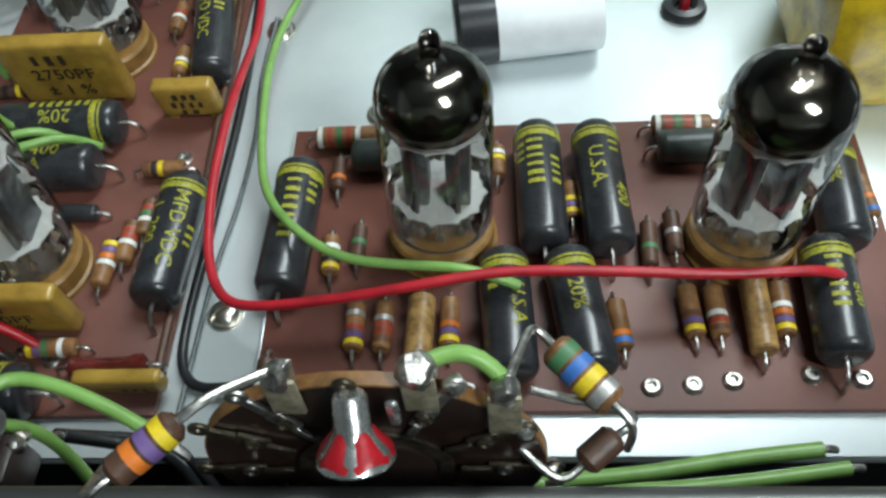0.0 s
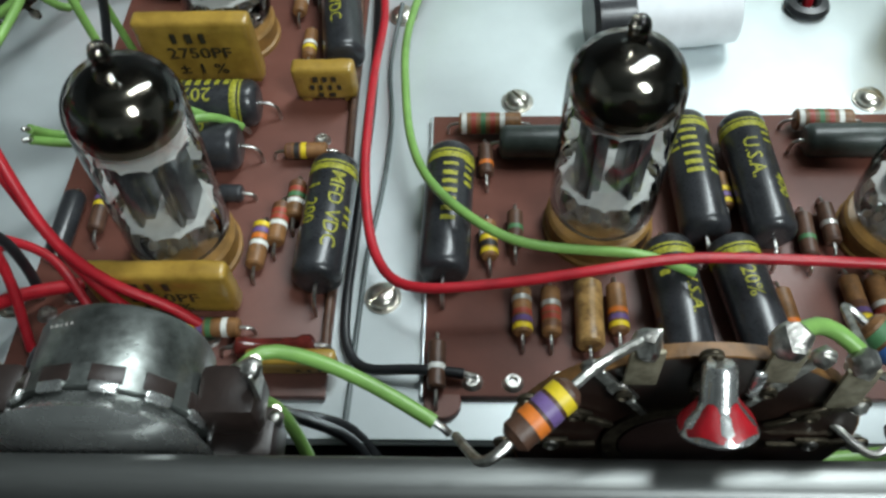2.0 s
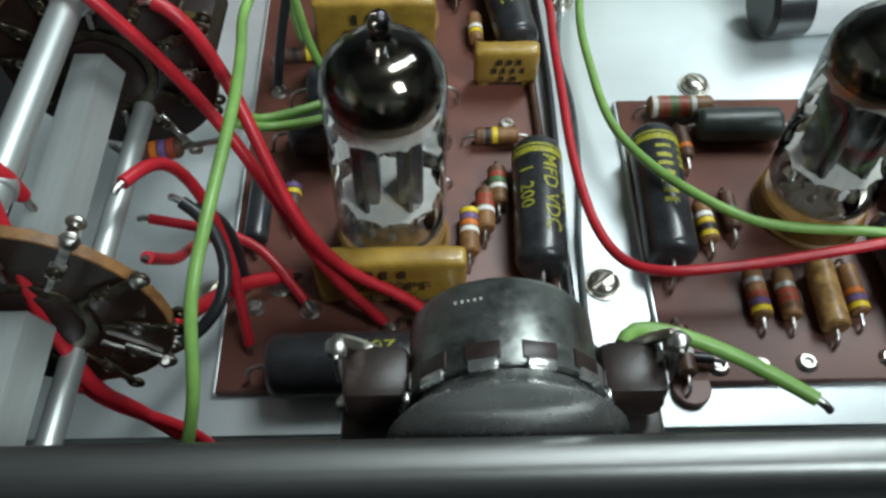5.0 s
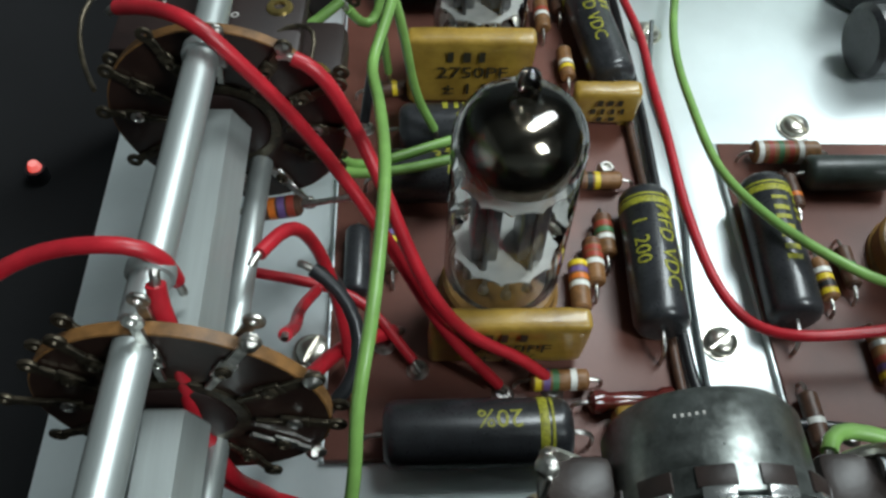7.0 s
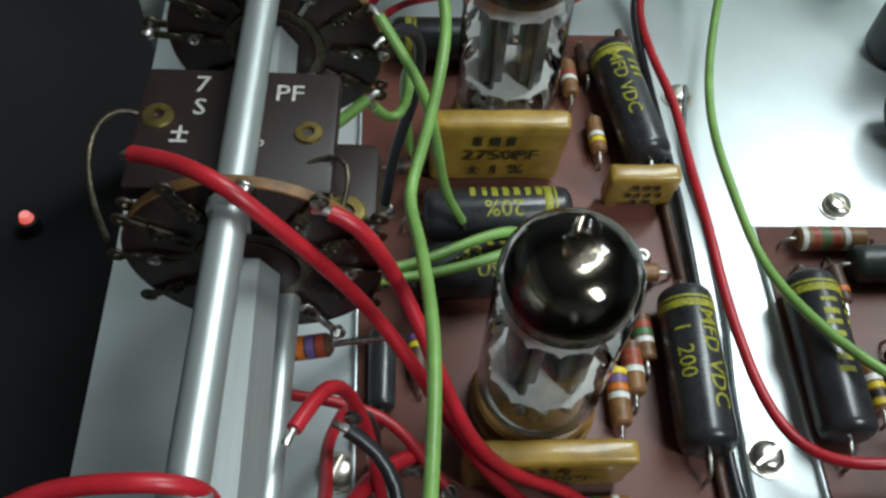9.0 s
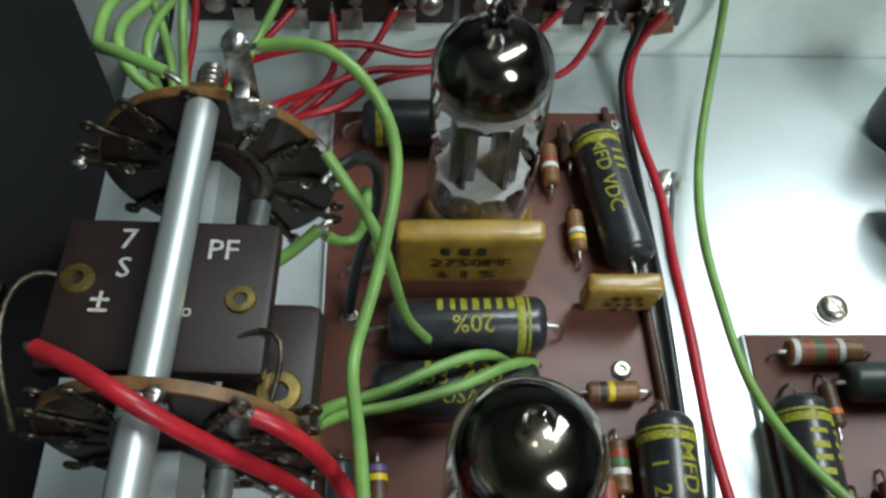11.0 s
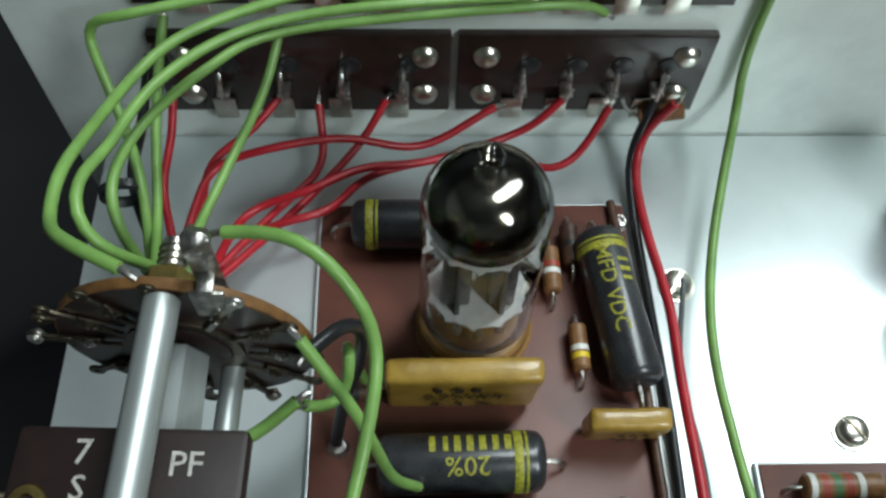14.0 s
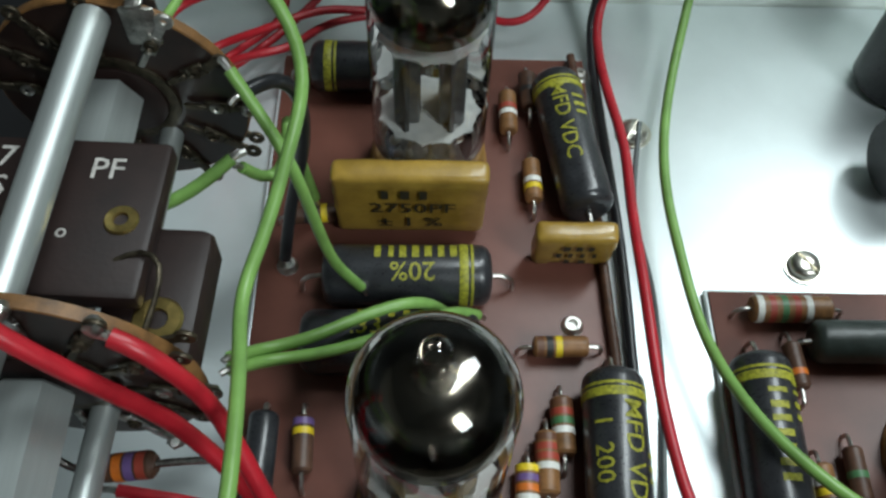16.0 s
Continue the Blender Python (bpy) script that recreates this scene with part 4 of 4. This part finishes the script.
sel = thing("selector_switch", "rotary selector switch with brown wafers on aluminium spacer rods", "switch")
CX, CZ = -127.5, 46.6
for y, z, s in ((137.0, 45.6, 1), (95.0, CZ, 2), (49.5, CZ, 3)):
    wafer(sel, (CX, z), 17.0, y, s)
part("nut", lathed([(0, 0), (3.3, 0), (3.3, 2.6), (0, 2.6)], 6, frame_along((-127.6, 138.8, 57.6), (-127.4, 146, 57.6))), BRASS, sel, "brass hexagon nut")
part("bolt_end", rodded((-127.5, 141.4, 57.6), (-127.4, 146.4, 57.6), 1.7, 16), NICKEL, sel, "threaded rod end")
for k in range(4):
    part("thread", lathed([(1.6, -0.3), (1.95, 0), (1.6, 0.3)], 16, frame_along((-127.5, 142.2 + k, 57.6), (-127.5, 146 + k, 57.6))), NICKEL, sel)
bm = bmesh.new()
box(bm, (-123.6, 136.2, 56.5), (-119.4, 136.8, 62.5), 0.15)
box(bm, (-123.3, 138.8, 57.0), (-119.8, 139.4, 70.5), 0.25)
box(bm, (-122.6, 136.2, 62.6), (-120.6, 139.4, 63.2), 0.2)
part("tall_lug", bm, TIN, sel, "tall bright solder lug")
solder(sel, (-121.6, 139.6, 69.6), 1.8, 5)


def rod_x(y):
    return -128.7 + 0.03 * (y - 81)


part("spacer_rod", rodded((rod_x(27), 27, 61.0), (rod_x(136.6), 136.6, 61.0), 2.25, 28, 0.4), ALU, sel, "long round aluminium spacer tube")
for y in (58.0, 92.6):
    part("collar", lathed([(2.2, 0), (2.75, 0.2), (2.75, 1.5), (2.2, 1.7)], 28, frame_along((rod_x(y), y, 61.0), (rod_x(y + 10), y + 10, 61.0))), ALU, sel, "pressed collar on the spacer tube")
for y0, y1 in ((27, 49.2), (51.6, 94.7), (97.2, 136.7)):
    part("lower_rod", rodded((rod_x(y0) + 4.6, y0, 38.6), (rod_x(y1) + 4.6, y1, 38.6), 1.7, 24, 0.4), ALU, sel, "round aluminium spacer tube")
    bm = lathed([(0, 0), (4.0, 0), (4.4, 0.4), (4.4, y1 - y0 - 2.4), (4.0, y1 - y0 - 2), (0, y1 - y0 - 2)], 6, frame_along((CX - 0.6, y0, 48.2), (CX - 0.6, y1, 48.2)))
    part("shaft", bm, ALU, sel, "six-sided aluminium switch shaft")

# brown moulded padder block hung between the wafers
slab = thing("padder_capacitor", "brown moulded two-section capacitor block marked in white on the switch", "capacitor")
ms = Matrix.Translation((-130.2, 112.0, 54.6)) @ Matrix.Rotation(radians(-2), 4, "Z")
part("case", boxed((-13.8, -10.8, -3.2), (13.6, 10.8, 0), 0.9, ms), SLAB, slab, "brown moulded case")
part("lower_step", boxed((8, -17.0, -10), (19.6, 1.2, -3.4), 1.6, ms), SLAB, slab, "brown moulded lower case")
for x, y, z, r in ((-10.8, 1.5, 0.06, 2.2), (9.8, -0.8, 0.06, 2.0), (15.2, -11.5, -3.34, 2.9)):
    part("eyelet", lathed([(r * 0.42, 0), (r * 0.45, 0.4), (r * 0.9, 0.35), (r, 0.0)], 24, ms @ Matrix.Translation((x, y, z))), BRASS, slab, "brass eyelet")
for txt, size, x, y in (("7", 4.3, -5.6, 7.4), ("PF", 4.2, 6.6, 6.2), ("S", 4.1, -5.4, 3.2), ("±", 4.8, -7.4, -1.6), ("o", 2.6, 3.4, -2.6)):
    part("print", flat_print(glyphs(txt, size), ms @ Matrix.Translation((x, y, 0.08))), WHITEINK, slab, "white print", smooth=False)
part("lead", swept([ms @ V(-13.5, 2.5, -1), ms @ V(-16.3, 2.5, 0.5), ms @ V(-19, 0, -0.5), ms @ V(-19, -6, -1), (-147.5, 100, 53), (-144.5, 94, 54)], 0.4, 8), OXIDE, slab, "looped tinned lead")
part("lead", swept([ms @ V(10, -6, -0.3), ms @ V(13, -4.6, 0.6), ms @ V(16, -6, 0.4), ms @ V(15, -13, -1), (-117, 96, 51)], 0.35, 8), OXIDE, slab, "looped tinned lead")

# second switch by the front panel
sw = thing("balance_switch", "rotary switch with a brown wafer and red-sealed shaft", "switch")
SX, SZ, SY = -2.2, 54.4, 31.0
wafer(sw, (SX, SZ), 19.0, SY, 7, yaw=0)
post = lathed([(0, 0), (1.4, 0), (1.7, 0.4), (1.8, 3.6), (2.2, 4.4), (3.4, 5.8), (3.9, 6.8), (3.7, 7.1), (0, 7.1)], 24, frame_along((-2.1, 29.8, 74.4), (-1.8, 24.8, 68.2)))
part("locking_post", post, POTFRONT, sw, "bright flared locking post")
part("seal_paint", lathed([(1.9, 3.8), (2.4, 4.5), (3.55, 5.8), (3.8, 6.4), (3.6, 6.4), (2.0, 4.2)], 24, frame_along((-2.1, 29.8, 74.4), (-1.8, 24.8, 68.2)), 0.35), REDPAINT, sw, "red sealing paint round the post")
part("side_strut", boxed((1.2, 28.6, 69.4), (2.5, 29.5, 73.8), 0.4), POTFRONT, sw, "bright strut beside the post")
for x, z, h, r in ((-8.8, 69.0, 6.6, 1.6), (4.4, 69.6, 6.4, 2.0), (12.4, 64.0, 8.0, 1.6)):
    part("terminal", boxed((x - 1.7, SY - 0.9, z), (x + 1.7, SY - 0.3, z + h), 0.25), TAG, sw, "pale solder terminal")
    solder(sw, (x, SY + 0.2, z + h), r, x)


def hung_resistor(p0, p1, bands, label, ends, r=2.3, mat=None):
    t = thing("hung_resistor", label, "resistor", group="hung resistors")
    h = (V(*p1) - V(*p0)).length
    m = frame_along(p0, p1)
    part("body", lathed([(0, 0), (r - 0.6, 0), (r, 0.6), (r, h - 0.6), (r - 0.6, h), (0, h)], 22, m), mat or CARBON, t)
    q = 1.0
    for c in bands:
        if c != ".":
            part("colour_band", lathed([(r - 0.1, q - 0.02), (r + 0.06, q), (r + 0.06, q + 0.16 * h), (r - 0.1, q + 0.16 * h + 0.02)], 22, m), BAND[c], t)
        q += 0.21 * h
    d = (V(*p1) - V(*p0)).normalized()
    part("lead", swept([V(*p0) + d * 0.4, V(*p0) - d * 3, V(*ends[0])], 0.5, 8, step=1), TIN, t)
    part("lead", swept([V(*p1) - d * 0.4, V(*p1) + d * 3, V(*ends[1])], 0.5, 8, step=1), TIN, t)


hung_resistor((17.6, 40.4, 64.0), (23.8, 34.4, 62.0), "gbys", "brown resistor with green blue yellow bands hung on the switch", ((12.8, 32.4, 72.0), (25.4, 31.5, 57)), 2.0)
# darker body colour here stands in for the shade it hangs in
hung_resistor((-16.4, 25.4, 78.0), (-22.0, 20.8, 76.6), "yvo", "brown resistor with yellow violet orange bands hung on the switch", ((-9.0, 31.4, 76.2), (-27.0, 25.0, 68)), 1.6, DARKCARBON)
hung_resistor((-117.6, 89, 35), (-124.4, 88.6, 34), "rvo", "dark resistor under the selector wafer", ((-109, 89, 37), (-129, 89, 36)), 1.7, DARKCARBON)
hung_resistor((24.4, 33.0, 57.4), (20.6, 30.0, 56.4), "", "dark sleeved component hung on the switch", ((15.0, 36.0, 62.4), (13.6, 31.5, 58)), 1.7, DARKCARBON)

# ---- back panel sockets ----
for k, (x0, x1) in enumerate(((-146.5, -89.4), (-88.0, -38.5))):
    for j, z0 in enumerate((11, 41)):
        t = thing("socket_strip", "dark brown phenolic socket strip riveted on the back panel", "socket strip", group="socket strips")
        part("strip", boxed((x0, 204.8, z0), (x1, 206.8, z0 + 22), 0.3), WAFER, t)
        for xx in (x0 + 5.5, x1 - 5.0):
            for zz in (z0 + 5.5, z0 + 16.5):
                part("rivet", lathed([(0, 1.5), (1.3, 1.5), (2.2, 1.0), (2.7, 0), (0, 0)], 18, Matrix.Translation((xx, 204.75, zz)) @ Matrix.Rotation(radians(90), 4, "X")), NICKEL, t)
        n = 4
        for i in range(n):
            xc = x0 + 12.5 + (x1 - x0 - 22) * i / (n - 1)
            part("centre_lug", boxed((xc - 1.3, 201.0, z0 + 8.5), (xc + 1.3, 204.6, z0 + 9.6), 0.25), TIN, t, "tinned centre lug")
            part("ground_lug", boxed((xc - 3.4, 203.9, z0 - 1.5), (xc + 1.2, 204.6, z0 + 4.5), 0.3), NICKEL, t, "grey metal earth tag")
            part("hook", swept([(xc, 203.6, z0 + 14), (xc, 201.6, z0 + 15), (xc, 200.8, z0 + 12), (xc, 201.2, z0 + 8)], 0.6, 8, step=0.8), TIN, t, "bent tinned hook")
            part("bore", lathed([(0, 0.5), (1.5, 0.5), (2.2, 0.3), (2.3, 0.0), (0, 0.0)], 18, Matrix.Translation((xc + 1.5, 204.75, z0 + 14)) @ Matrix.Rotation(radians(90), 4, "X")), BLACKW, t)
t = thing("ceramic_capacitor", "brown tubular capacitor soldered at the socket strip", "capacitor")
part("body", rodded((-41, 202.6, 14), (-50, 202.6, 12), 2.0, 16), CARBON, t)
part("lead", swept([(-50, 202.6, 12), (-53, 203, 13), (-54, 204, 16)], 0.4, 7), TIN, t)

# ---- things on the deck ----
t = thing("filter_capacitor", "black can capacitor with a white paper label lying on the deck", "capacitor")
part("can", rodded((1, 157, 8.8), (33.5, 161, 8.8), 8.6, 40, 1.2), BLACKCAP, t, "black plastic can")
part("label", lathed([(8.64, 9.6), (8.75, 9.7), (8.75, 33.4), (8.6, 34.2), (7.6, 34.4), (8.64, 34.2)], 40, frame_along((1, 157, 8.8), (33.5, 161, 8.8))), LABELWHITE, t, "white paper label")
t = thing("black_capacitor_can", "dark can standing on the deck", "capacitor")
part("can", rodded((13, 184, 0.05), (13, 184, 20), 9, 36, 1.5), BLACKCAP, t)
part("terminal", boxed((10, 181, 20), (12, 187, 26), 0.3), TIN, t)
t = thing("rubber_grommet", "black rubber grommet with a red wire through the deck", "grommet")
part("ring", lathed([(2.4, 0.05), (5.2, 0.05), (5.6, 1.2), (5.0, 2.4), (3.2, 2.8), (2.4, 2.0), (2.4, 0.05)], 28, Matrix.Translation((57, 170.5, 0))), BLACKW, t)
part("sleeve", swept([(57, 170.5, 0.2), (57, 171, 6), (61, 178, 11), (70, 188, 12)], 1.3, 10), REDPAINT, t)
t = thing("power_transformer", "transformer wrapped in yellow lacquered tape", "transformer")
bm = bmesh.new()
box(bm, (78, 134, 0.05), (120, 172, 34), 5)
bmesh.ops.subdivide_edges(bm, edges=[e for e in bm.edges if e.calc_length() > 8], cuts=5, use_grid_fill=True)
for v in bm.verts:
    v.co += 0.9 * noise.noise_vector(v.co * 0.09) if v.co.z > 1 else V(0, 0, 0)
part("winding", bm, YELLOWTAPE, t)
part("core", boxed((84, 172.5, 0.05), (116, 180, 30), 0.8), DARKCARBON, t, "dark laminated core")

# pilot light in the dark beyond the chassis
t = thing("pilot_lamp", "small red pilot lamp on the dark bench", "lamp")
part("base", rodded((-209.3, 176, -61.9), (-209.3, 176, -57), 3, 16), BLACKW, t)
part("lens", lathed([(0, 2.4), (1.4, 1.9), (2, 0), (0, 0)], 14, Matrix.Translation((-209.3, 176, -56.9))), PILOT, t, "glowing red lens")
